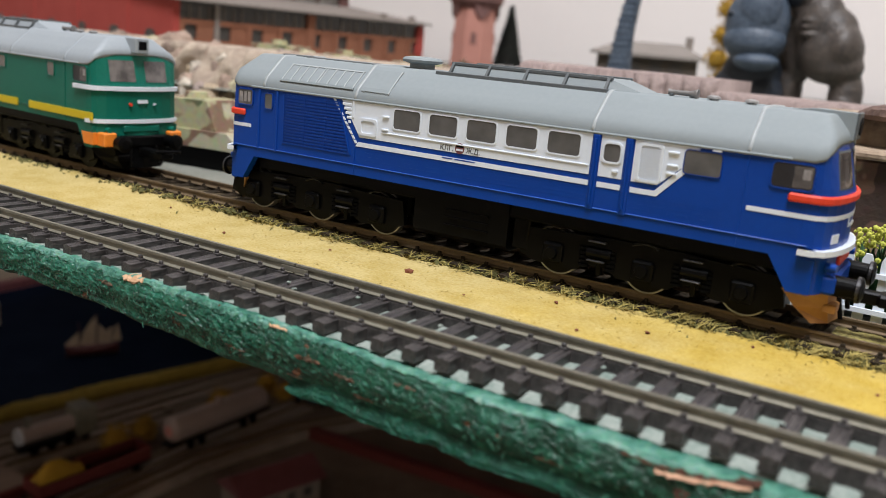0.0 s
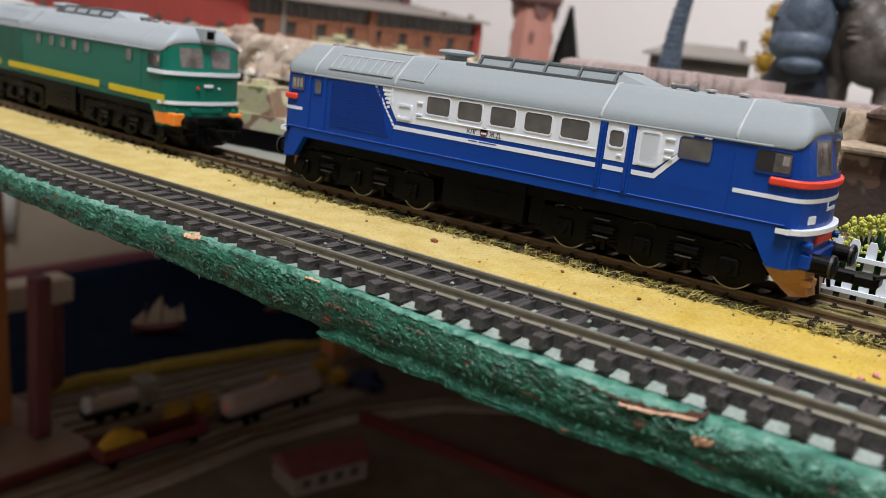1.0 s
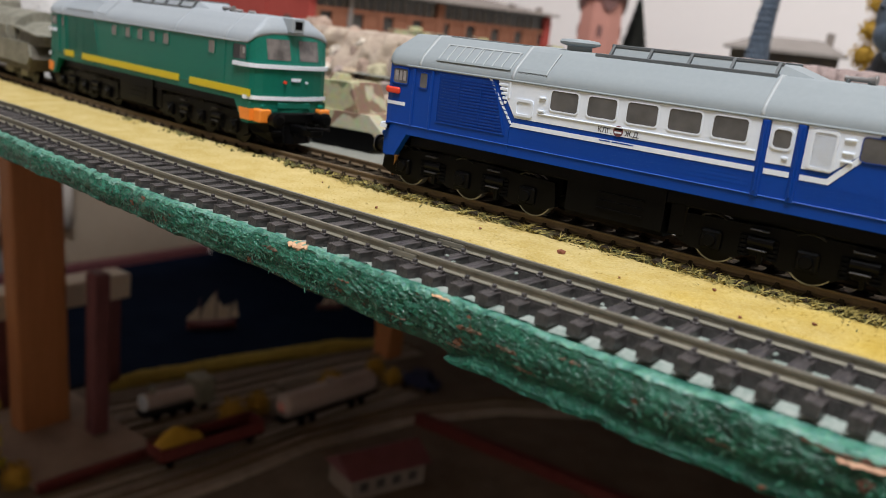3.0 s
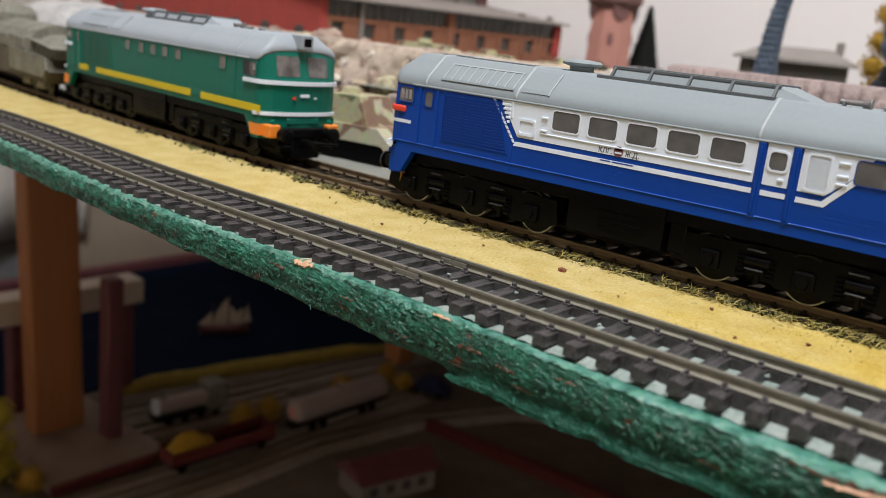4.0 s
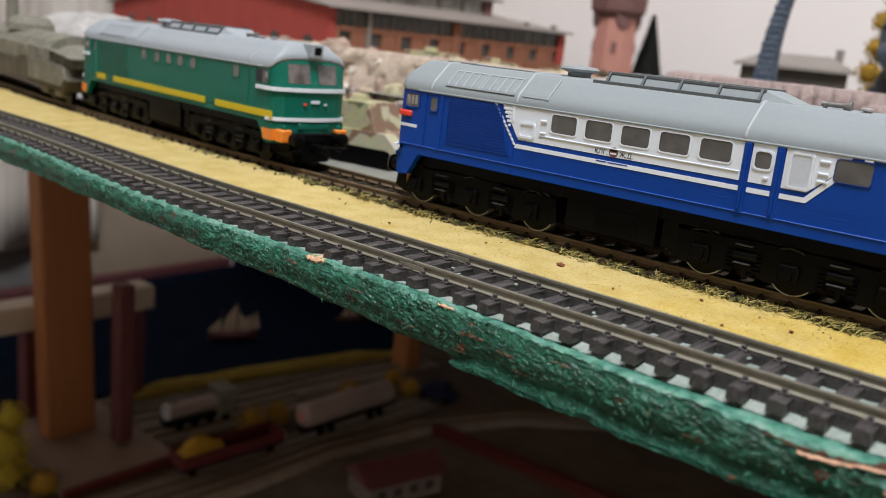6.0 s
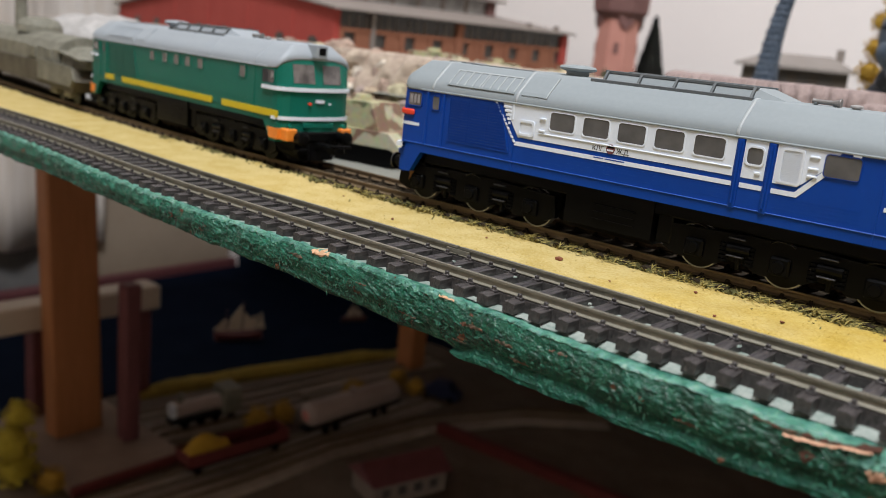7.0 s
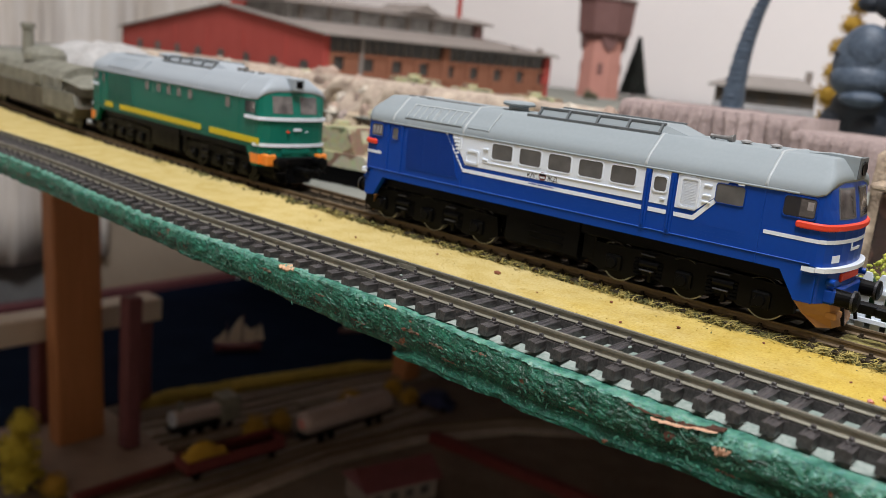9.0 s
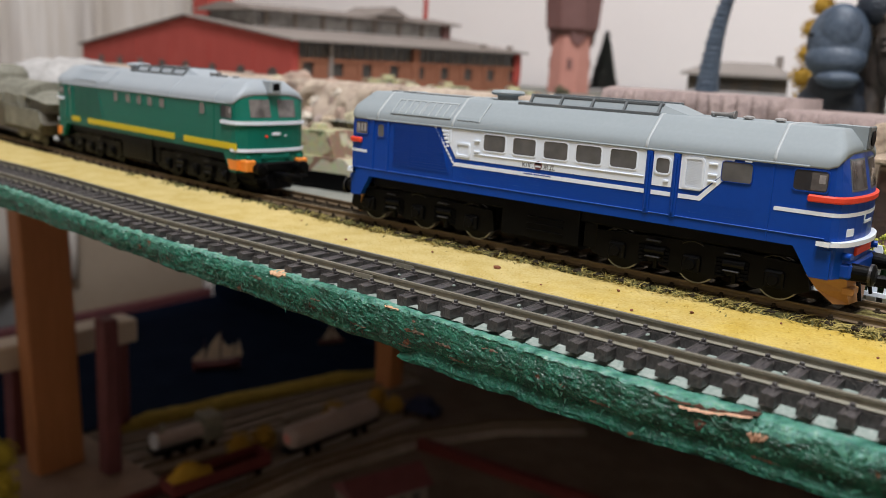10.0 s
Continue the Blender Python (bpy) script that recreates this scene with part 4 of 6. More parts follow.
            part("pane", prism(B(), rounded(38.1, 42.1, 30.2, 34.3, 0.9), side * 16.8, side * 17.0), PANE, dw)
            part("door_handle", box(B(), 40.6, 42.0, min(side * 16.9, side * 17.3), max(side * 16.9, side * 17.3), 27.9, 28.5, 0.1), WHITE, door)
            for x in (36.1, 44.0):
                part("door_post", box(B(), x - 0.85, x + 0.85, min(side * 16.7, side * 17.3), max(side * 16.7, side * 17.3), 18.6, 36.0, 0.2), BLUE, lo)
                part("grab_rail", tube(B(), (x, side * 17.6, 20), (x, side * 17.6, 35), 0.3, 0.3, 8), BLUE, lo)
            gr = part("louvre_panel", ring_plate(B(), rounded(46.2, 51.9, 26.9, 35.5, 0.9), rounded(46.8, 51.3, 27.5, 34.9, 0.6), side * 16.8, side * 17.25), WHITE, lo)
            part("window_tab", box(B(), 62.4, 64.2, min(side * 16.8, side * 17.2), max(side * 16.8, side * 17.2), 35.65, 36.1), WHITE, lo)
            for k in range(17):
                part("slat", box(B(), 46.8, 51.3, min(side * 16.8, side * 17.1), max(side * 16.8, side * 17.1), 27.8 + 0.42 * k, 28.02 + 0.42 * k), WHITE, gr)
            for z in (34.2, 31.4, 29.6):
                part("handle", box(B(), 53.0, 55.4, min(side * 16.8, side * 17.35), max(side * 16.8, side * 17.35), z - 0.25, z + 0.25, 0.1), WHITE, lo)
            window(lo, 56.6, 64.6, 30.2, 35.3, BLUE, side, 0.8, 0.15)
            lettering("КЛГ.", -3.6, 26.95, 1.85, lo, CABDARK, side) if side < 0 else None
            lettering("Ж.Д.", 4.1, 26.95, 1.85, lo, CABDARK, side) if side < 0 else None
            bd = part("round_badge", tube(B(), (0.2, side * 16.8, 27.8), (0.2, side * 17.05, 27.8), 1.35, 1.35, 24), MAROON, lo, "small round maroon badge with a pale bar")
            part("badge_bar", box(B(), -0.75, 1.15, min(side * 16.9, side * 17.1), max(side * 16.9, side * 17.1), 27.25, 27.7), WHITE, bd)
            part("badge_bar", prism(B(), [(0.2 + 1.1 * math.cos(t), 27.75 + 1.1 * math.sin(t)) for t in (math.pi * (0.1 + 0.8 * k / 8) for k in range(9))], side * 16.9, side * 17.1), BLACK, bd)
            for xa, xb in ((-4.8, -1.7), (-1.2, 4.8)):
                part("small_writing", box(B(), xa, xb, min(side * 16.8, side * 16.99), max(side * 16.8, side * 16.99), 24.8, 25.1), BLUE, lo)
        else:
            for x0, x1 in ((-62, -53), (-44, 38.8), (46.8, 86.4 if side < 0 else 80)):
                part("yellow_stripe", plate([(x0, 18.1), (x1, 18.1), (x1, 20.6), (x0, 20.6)], side, 0.45), YELLOW, lo)
            for x in (-16.5, -4.5, 5.8, 15.6, 26.2):
                window(lo, x, x + 4.4, 31.0, 35.0, GREEN, side, 0.6, 0.25, pane_mat=HAZEPANE)
            window(lo, 59.0, 63.2, 30.8, 35.2, GREEN, side, 0.6, 0.25, pane_mat=HAZEPANE)
        cw = window(lo, 75.0, 83.2, 30.3, 35.4, paint, side, 0.9, 0.3, pane_mat=CABDARK)
        # Added plates on the pane paint the lit far window behind it.
        for xa, xb, za, zb, m in ((79.2, 82.9, 30.7, 35.0, CABPANE), (81.0, 82.5, 32.4, 34.5, CABLIGHT)):
            part("cab_fitting", box(B(), xa, xb, min(side * 16.9, side * (17.02 if m == CABPANE else 17.05)), max(side * 16.9, side * (17.02 if m == CABPANE else 17.05)), za, zb), m, cw)
        rw = window(lo, -76.0, -70.4, 31.0, 35.2, paint, side, 0.7, 0.3, pane_mat=CABPANE)
        # Three pale plates paint the rear cab's lit inside.
        for xa, xb in ((-75.5, -74.2), (-73.7, -72.7), (-72.2, -71.2)):
            part("cab_fitting", box(B(), xa, xb, min(side * 16.9, side * 17.03), max(side * 16.9, side * 17.03), 31.8, 34.6), CABLIGHT, rw)
        window(lo, -65.6, -62.8, 30.6, 34.8, paint, side, 0.6, 0.25)
        part("door_post", box(B(), -68.3, -67.4, min(side * 16.7, side * 17.25), max(side * 16.7, side * 17.25), 18.6, 35.8, 0.2), paint, lo)
        part("door_post", box(B(), -61.4, -60.5, min(side * 16.7, side * 17.25), max(side * 16.7, side * 17.25), 18.6, 35.8, 0.2), paint, lo)
        # louvred panel and fine ribs of the side
        x0, x1 = (-58.6, -36) if blue else (-58.6, -30)
        lf = part("louvre_panel", ring_plate(B(), [(x0, 21.5), (x1 + 2, 21.5), (x1 - 2.5, 35.4), (x0, 35.4)], [(x0 + 0.4, 21.9), (x1 + 1.4, 21.9), (x1 - 2.8, 35.0), (x0 + 0.4, 35.0)], side * 16.7, side * 17.05), paint, lo)
        for k in range(15):
            z = 22.4 + 0.86 * k
            part("slat", box(B(), x0 + 0.5, x1 + 1 - 0.24 * k, min(side * 16.7, side * 17.06), max(side * 16.7, side * 17.06), z, z + 0.4), paint, lf)
        for x in (-51, -43.5):
            part("slat_post", box(B(), x, x + 0.3, min(side * 16.7, side * 16.98), max(side * 16.7, side * 16.98), 21.6, 35.2), paint, lf)
        part("crease", box(B(), -77, 84, min(side * 16.7, side * 17.12), max(side * 16.7, side * 17.0), 18.98, 19.2, 0.08), BLUEEDGE if blue else paint, lo)
        for z in (20.6, 21.6, 22.6, 23.3):
            part("side_rib", box(B(), -29, 34.5, min(side * 16.7, side * 16.84), max(side * 16.7, side * 16.84), z, z + 0.12), paint, lo)
            part("side_rib", box(B(), 46, 66, min(side * 16.7, side * 16.84), max(side * 16.7, side * 16.84), z, z + 0.12), paint, lo)
        part("body_seam", box(B(), 69.6, 70.0, min(side * 16.7, side * 16.98), max(side * 16.7, side * 16.98), 16.4, 36.2), paint, lo)
        part("body_seam", box(B(), -32.9, -32.5, min(side * 16.7, side * 16.98), max(side * 16.7, side * 16.98), 16.4, 23.8), paint, lo)
    return lo


locomotive("blue")
green_loco = locomotive("green")
green_loco.matrix_world = pose(-0.2264, 0.0066, 0, 0, 0, -4.8)


# ---- raised ground with rock faces behind the tracks ----
PLAT = 28.0


def rock_wall(name, label, x0, x1, yf, top, material, seed, rib=9.0, lean=7.0, bumpy=4.0, depth=60, deep=3.4):
    bm, rings = B(), []
    for x in np.arange(x0, x1 + 0.1, 1.0):
        ring = []
        for k in range(13):
            u = k / 12
            z = -7 + (top + 1.6 * nz(x / 18, seed) + 7) * u
            r = -deep * (abs(math.sin(math.pi * x / rib + 2.2 * nz(x / 19, z / 40, seed))) ** 0.6 - 0.6) * (1 + 0.8 * nz(x / 14, z / 25, seed + 7)) + bumpy * nz(x / 11, z / 13, seed)
            ring.append((x, yf + lean * u + r * (1 if k < 12 else 0.5), z + 1.2 * nz(x / 9, z / 9, seed + 3)))
        ring += [(x, yf + lean + 8, top + 0.8 + 1.2 * nz(x / 7, 2, seed)), (x, yf + lean + depth, top + 0.6 * nz(x / 12, 5, seed)), (x, yf + lean + depth + 2, -8)]
        rings.append(ring)
    loft(bm, rings)
    return tagged(part(name, bm, material, smooth=True), label, "rock wall", kind="structure")


STONEBROWN = mat("tan_brown_stone", (0.52, 0.41, 0.29), (0.22, 0.16, 0.115), 0.9, grain=3, stain=22, bump=0.8, depth=1.2, sharp=0.16)
rock_wall("rock_wall", "pinkish grey ribbed plaster rock face along the raised ground", -74, 14.5, 150, 47.6, ROCK, 2.0, rib=6.5, deep=5.5, bumpy=2.5)
rock_wall("rock_wall", "lower pinkish grey plaster rock face before the ape", 13, 98, 149, 42.6, ROCK, 3.0, rib=7.5, deep=4.5, bumpy=3.5)
rock_wall("rock_wall", "tan plaster rock face beside the fence", 62, 330, 106, 41.5, STONEBROWN, 5.0, rib=13, bumpy=3, deep=2.0, lean=4)
SLAB = mat("red_brown_slab", (0.21, 0.135, 0.11), (0.075, 0.045, 0.038), 0.85, grain=2.5, stain=14, bump=0.6, depth=0.8, sharp=0.18)
def slab_ring(x):
    f = min(1.0, (x - 73) / 8) ** 0.5
    yf, top = 92 + 14 * (1 - f) + 3.5 * nz(x / 9, 1) + 1.5 * nz(x / 3, 4), 41.4 + f * (4.6 + 1.6 * nz(x / 7, 3) + 0.8 * nz(x / 2.6, 8))
    return [(x, yf + 0.8, 41.2), (x, yf - 1.2, 42.6 + 0.8 * nz(x / 6, 5)), (x, yf - 0.6 + nz(x / 3, 6), top - 1.0), (x, yf + 2.0, top), (x, 118, top + 1.2 * nz(x / 6, 2.2)), (x, 142, top + 1.5 * nz(x / 8, 7.1)), (x, 168, top), (x, 168, 41.2)]


tagged(part("rock_slab", loft(B(), [slab_ring(x) for x in np.arange(73.0, 331, 1.5)]), SLAB), "red brown stone slab lying on the rock face", "rock slab", kind="structure")
pile = rock_wall("rock_wall", "tan lumpy plaster boulders piled behind the tracks", -560, -75, 118, 41.0, TAN, 9.0, rib=23, bumpy=11, lean=16, depth=40)
bm = B()
loft(bm, [[(x, 120, 20), (x, 150, 22), (x, 222, 22), (x, 236, PLAT - 0.5), (x, 300, PLAT), (x, 812, PLAT)] for x in np.arange(-900, 500, 20.0)], caps=False, closed=False)
raised = tagged(part("raised_ground", bm, GROUND), "grey raised ground of the layout carrying the buildings", "ground", kind="structure")
tagged(part("yard_ground", loft(B(), [[(x, 14.5 + shift(x), ZT + 0.4), (x, 40 + shift(x), ZT + 0.5 + 0.4 * nz(x / 9)), (x, 130, ZT + 0.6)] for x in np.arange(-640, 340, 6.0)], caps=False, closed=False), GROUND), "grey green yard surface behind the locomotives", "ground", kind="structure")


def stone_material():
    m = mat("mixed_plaster_stone", (1.15, 1.12, 1.08), (0.45, 0.42, 0.40), 0.9, grain=0.25, stain=0.9, bump=0.6, depth=0.5, mix=0.6, sharp=0.18)
    n, l = m.node_tree.nodes, m.node_tree.links
    b, info, rp, mx = n["Principled BSDF"], n.new("ShaderNodeObjectInfo"), n.new("ShaderNodeValToRGB"), n.new("ShaderNodeMix")
    old = b.inputs["Base Color"].links[0].from_socket
    rp.color_ramp.interpolation = "CONSTANT"
    e = rp.color_ramp.elements
    e[0].position, e[0].color = 0.0, (0.52, 0.43, 0.31, 1)
    e[1].position, e[1].color = 0.85, (0.68, 0.63, 0.54, 1)
    for x, c in ((0.22, (0.42, 0.32, 0.26, 1)), (0.42, (0.30, 0.23, 0.19, 1)), (0.58, (0.52, 0.49, 0.33, 1)), (0.72, (0.40, 0.33, 0.30, 1))):
        e.new(x).color = c
    mx.data_type, mx.blend_type = "RGBA", "MULTIPLY"
    mx.inputs[0].default_value = 1.0
    l.new(info.outputs["Random"], rp.inputs[0]), l.new(rp.outputs[0], mx.inputs[6]), l.new(old, mx.inputs[7])
    l.new(mx.outputs[2], b.inputs["Base Color"])
    return m


STONE = stone_material()


def stone_mesh(seed):
    rnd, bm = random.Random(seed), B()
    bmesh.ops.create_icosphere(bm, subdivisions=2, radius=1.0)
    for v in bm.verts:
        c = v.co.normalized()
        q = max(abs(c.x), abs(c.y), abs(c.z))
        v.co = c * (0.35 + 0.6 / q) * (1 + 0.3 * nz(c.x * 1.3 + seed, c.y * 1.3, c.z * 1.3) + 0.16 * nz(c.x * 4 + seed, c.y * 4, c.z * 4))
        v.co.z *= 1.15
    return finish(bm, "stone", STONE)


STONES = [stone_mesh(k) for k in range(6)]


def strew(parent, n, seed, place, lo, hi):
    rnd = random.Random(seed)
    for k in range(n):
        x, y, z = place(rnd)
        ob = new("stone", STONES[k % 6])
        ob.parent = parent
        r = rnd.uniform(lo, hi)
        ob.matrix_local = pose(x * MM, y * MM, z * MM, rnd.uniform(-14, 14), rnd.uniform(-14, 14), rnd.uniform(0, 360)) @ Matrix.Diagonal((r * rnd.uniform(0.8, 1.3), r, r * rnd.uniform(0.8, 1.4), 1))


def on_pile(rnd):
    x, u = rnd.uniform(-440, -66), rnd.random()
    return x, 112 + 32 * u, -6 + (43 + 6 * nz(x / 30, 3)) * u ** 0.8


def on_plateau(rnd):
    x = rnd.uniform(-350, -190)
    return x, 236 + 50 * rnd.random() ** 2, PLAT + rnd.uniform(-3, 1)


strew(pile, 290, 5, on_pile, 3.5, 7.5)
strew(raised, 80, 6, on_plateau, 3.5, 6.0)
strew(raised, 70, 8, lambda rnd: (rnd.uniform(-200, -40), 240 + 120 * rnd.random() ** 1.5, PLAT - 0.5), 2.0, 4.0)

# ---- factory ----
LANTERN = mat("dull_lantern_glazing", (0.42, 0.42, 0.41), (0.16, 0.155, 0.15), 0.5, stain=25, grain=6, sharp=0.15)
FAX = thing("factory", "long low factory with red gable, brown brick bays and grey roof", "model building", at=(-393, 235, PLAT + 8), turn=80.4)
FL, FW, FH, PK = 260, 449, 31.5, 182
prof = [(0, -9), (0, FH), (PK, 50), (FW, 19), (FW, -9)]
part("gable_wall", prism(B(), prof, 0, 6, "yz"), REDBRICK, FAX, "plain red gable wall")
part("end_wall", prism(B(), prof, FL - 5, FL, "yz"), REDBRICK, FAX)
part("roof_slope", prism(B(), [(-7, 30.4), (-7, 32.1), (PK, 51.8), (PK, 50.2)], -4, FL + 4, "yz"), ROOFING, FAX, "grey brown roof slope")
part("roof_slope", prism(B(), [(PK, 50.2), (PK, 51.8), (FW + 6, 20.0), (FW + 6, 18.4)], -4, FL + 4, "yz"), ROOFING, FAX)
part("long_wall", box(B(), 6, FL - 5, 2.5, 6, 0, FH), DARKWIN, FAX, "dark glazed bays")
part("brick_base", box(B(), 6, FL - 5, 0.6, 5, -9, 4), BROWNBRICK, FAX)
part("brick_band", box(B(), 6, FL - 5, 0.3, 5, 14.5, 18.2), BROWNBRICK, FAX, "orange brown brick band")
for k in range(9):
    x = 6 + k * 29.3
    part("pier", box(B(), x, x + (8 if k == 4 else 4), -0.2, 5, 0, 29.5 if k in (1, 4) else 18), ROOFING if k == 1 else BROWNBRICK, FAX)
    if k < 8:
        part("brick_panel", box(B(), x + 15, x + 28.8, 0.8, 5, 4, 14.5), BROWNBRICK, FAX)
        for j in range(3):
            part("window_bar", box(B(), x + 9 + 8 * j, x + 9.8 + 8 * j, 1.6, 3, 18, 28), ROOFING, FAX)
part("red_quoin", box(B(), FL - 8, FL + 0.4, -0.6, 4, 4, 28), REDBRICK, FAX)
for k in range(8):
    part("arched_window", prism(B(), rounded(22 + 52 * k, 36 + 52 * k, -6, 9, 5), -0.5, 0.4, "yz"), DARKWIN, FAX)
for k in range(4):
    part("pilaster", box(B(), -0.8, 0.2, 60 + 78 * k, 64 + 78 * k, 0, 27), REDBRICK, FAX)
part("roof_lantern", box(B(), 20, 246, 95, 175, 40, 58), LANTERN, FAX, "grey glazed roof lantern")
part("lantern_roof", prism(B(), [(86, 56), (86, 58), (135, 64), (184, 58), (184, 56)], 10, 258, "yz"), ROOFING, FAX)
part("lantern_gable", prism(B(), [(146, 60), (167, 69.5), (188, 60)], 84, 150), ROOFING, FAX)
part("lantern_end", box(B(), 238, 249, 92, 120, 38, 58), TANKBROWN, FAX)
for k in range(7):
    part("lantern_post", box(B(), 30 + 30 * k, 34 + 30 * k, 93.5, 96, 40, 57), ROOFING, FAX)
part("chimney", box(B(), 24, 50, 186, 218, 44, 90), REDBRICK, FAX, "square red chimney")
part("vent_pipe", tube(B(), (246, 130, 56), (246, 130, 84), 2.6), REDBRICK, FAX)
for x in (218, 254):
    part("vent", box(B(), x, x + 5, 10, 15, 28, 38, 0.6), ROOFING, FAX)


# ---- water tower ----
TW = thing("water_tower", "pink plaster water tower with dark brown tank", "model building", at=(-381, 637, PLAT + 8), turn=30)


def octa(r0, r1, z0, z1, seg=8):
    bm = B()
    loft(bm, [[(r * math.cos(2 * math.pi * (k + 0.5) / seg), r * math.sin(2 * math.pi * (k + 0.5) / seg), z) for k in range(seg)] for r, z in ((r0, z0), (r1, z1))])
    return bm


part("shaft", octa(25, 22, -9, 60), PINK, TW)
part("tank", octa(31, 33.5, 62, 98), TANKBROWN, TW)
part("tank_base", octa(22.4, 31, 54, 62), TANKBROWN, TW)
for k in range(4):
    a = 2 * math.pi * (2 * k + 0.4) / 8
    bm = prism(B(), [(-9, 60), (9, 60), (7, 50), (0, 43), (-7, 50)], -24.5, -19)
    bmesh.ops.rotate(bm, verts=bm.verts, cent=(0, 0, 0), matrix=Matrix.Rotation(a, 3, "Z"))
    part("corbel", bm, TANKBROWN, TW)
part("tank_roof", octa(36, 6, 98, 112), ROOFING, TW)
for a in range(4):
    bm = box(B(), 19, 23.2, -2.5, 2.5, 18, 30, 0.4)
    bmesh.ops.rotate(bm, verts=bm.verts, cent=(0, 0, 0), matrix=Matrix.Rotation(radians(90 * a), 3, "Z"))
    part("window", bm, TANKBROWN, TW)


# ---- fir ----
def fir(at, h, r):
    tr = thing("fir_tree", "slim dark model fir tree", "tree", at=at)
    part("trunk", tube(B(), (0, 0, 0), (0, 0, h * 0.95), 1.4, 0.3, 8), TANKBROWN, tr)
    bm, rnd = B(), random.Random(4)
    for k in range(5200):
        u = rnd.random() ** 0.7
        z, rr = h * (0.08 + 0.92 * (1 - u)), r * u * rnd.uniform(0.5, 1.0) + 0.4
        a = rnd.uniform(0, 6.283)
        p = Vector((rr * math.cos(a), rr * math.sin(a), z))
        d = Vector((math.cos(a) * 2.2, math.sin(a) * 2.2, -1.1)) * rnd.uniform(0.6, 1.3)
        w = Vector((-math.sin(a), math.cos(a), 0.2)) * 1.3
        bm.faces.new([bm.verts.new(q) for q in (p - w, p + d, p + w)])
        bm.faces.new([bm.verts.new(q) for q in (p - Vector((0, 0, 0.8)), p + d, p + Vector((0, 0, 0.8)))])
    part("crown", bm, FIR, tr)


fir((-367, 693, PLAT), 72, 16)

# ---- low house ----
PALESTONE = mat("pale_grey_stone", (0.46, 0.45, 0.44), (0.27, 0.26, 0.26), 0.9, grain=3, stain=12, bump=0.4)
HU = thing("house", "low model house with grey hipped roof and dark windows", "model building", at=(-148, 532, PLAT + 11.5), turn=20)
part("wall", box(B(), -41, 41, -17, 17, -12, 17), HUTWALL, HU)
part("plinth", box(B(), -42, 42, -19.5, 19.5, -12, 3.5, 0.6), PALESTONE, HU, "pale grey stone plinth")
bm = B()
loft(bm, [[(-47, -24, 16), (47, -24, 16), (47, 24, 16), (-47, 24, 16)], [(-47, -24, 18.5), (47, -24, 18.5), (47, 24, 18.5), (-47, 24, 18.5)], [(-22, -1, 28.5), (27, -1, 28.5), (27, 1, 28.5), (-22, 1, 28.5)]])
part("roof", bm, HUTROOF, HU)
part("chimney", box(B(), 30, 36, -4, 3, 22, 35, 0.4), ROOFING, HU)
for k in range(4):
    part("window", box(B(), -32 + 17 * k, -22 + 17 * k, -17.6, -16, 5, 13), DARKWIN, HU)


# ---- toy figures ----
def blobs(name, balls, material, label, category, voxel=1.6, fur=(), fur_material=None):
    """Overlapping balls fused into one skin; those of the fur keep a paint of their own."""
    bm = B()
    for k, (x, y, z, rx, ry, rz) in enumerate(balls):
        got = bmesh.ops.create_icosphere(bm, subdivisions=4 if fur else 3, radius=1.0, matrix=Matrix.Translation((x, y, z)) @ Matrix.Diagonal((rx, ry, rz, 1)))
        if k in fur:
            for f in {f for v in got["verts"] for f in v.link_faces}:
                f.material_index = 1
    ob = part(name, bm, material, smooth=True)
    if fur:
        ob.data.materials.append(fur_material)
    else:
        md = ob.modifiers.new("skin", "REMESH")
        md.mode, md.voxel_size, md.use_smooth_shade = "VOXEL", voxel * MM, True
        sm = ob.modifiers.new("soft", "SMOOTH")
        sm.iterations, sm.factor = 4, 0.5
    return tagged(ob, label, category)


# Navy fur, with the shade below the jaw darkened into its paint.
SHADEDFUR = mat("shaded_navy_vinyl", (0.022, 0.032, 0.048), (0.006, 0.009, 0.015), 0.55, grain=2.5, stain=9, bump=0.8, depth=1.2)
AX, AY = -20, 352
blobs("ape_figure", [
    (AX - 1.5, AY + 8, 80, 18.8, 15, 24.5), (AX - 1, AY + 5, 70, 18.6, 14, 13), (AX + 0.5, AY - 0.5, 88, 13, 7.5, 15.5), (AX - 0.5, AY + 0.5, 68.5, 15.5, 9.6, 7.5), (AX + 3, AY - 0.5, 58.0, 13.5, 9, 5.6),
    (AX - 3, AY + 20, 50, 18, 14, 19), (AX - 11, AY + 20, 40, 16, 14, 15), (AX - 15, AY + 18, 34, 14, 13, 11), (AX + 4, AY + 18, 39, 14, 13, 14), (AX - 15, AY + 0.5, 85, 3.2, 4.5, 2.2),
    (AX + 17, AY + 17, 103, 13, 10, 12), (AX + 14, AY + 19, 119, 20, 12, 13), (AX - 6, AY + 20, 118, 10, 8, 6)], APE,
    "blue grey vinyl toy ape figure, shade painted into its navy fur", "toy figure", fur=(5, 6, 7, 8, 9, 10, 11, 12), fur_material=SHADEDFUR)
GREYTOY = mat("dark_grey_brown_vinyl", (0.105, 0.084, 0.07), (0.02, 0.018, 0.018), 0.5, grain=2, stain=14, bump=0.5, depth=0.8, sharp=0.18)
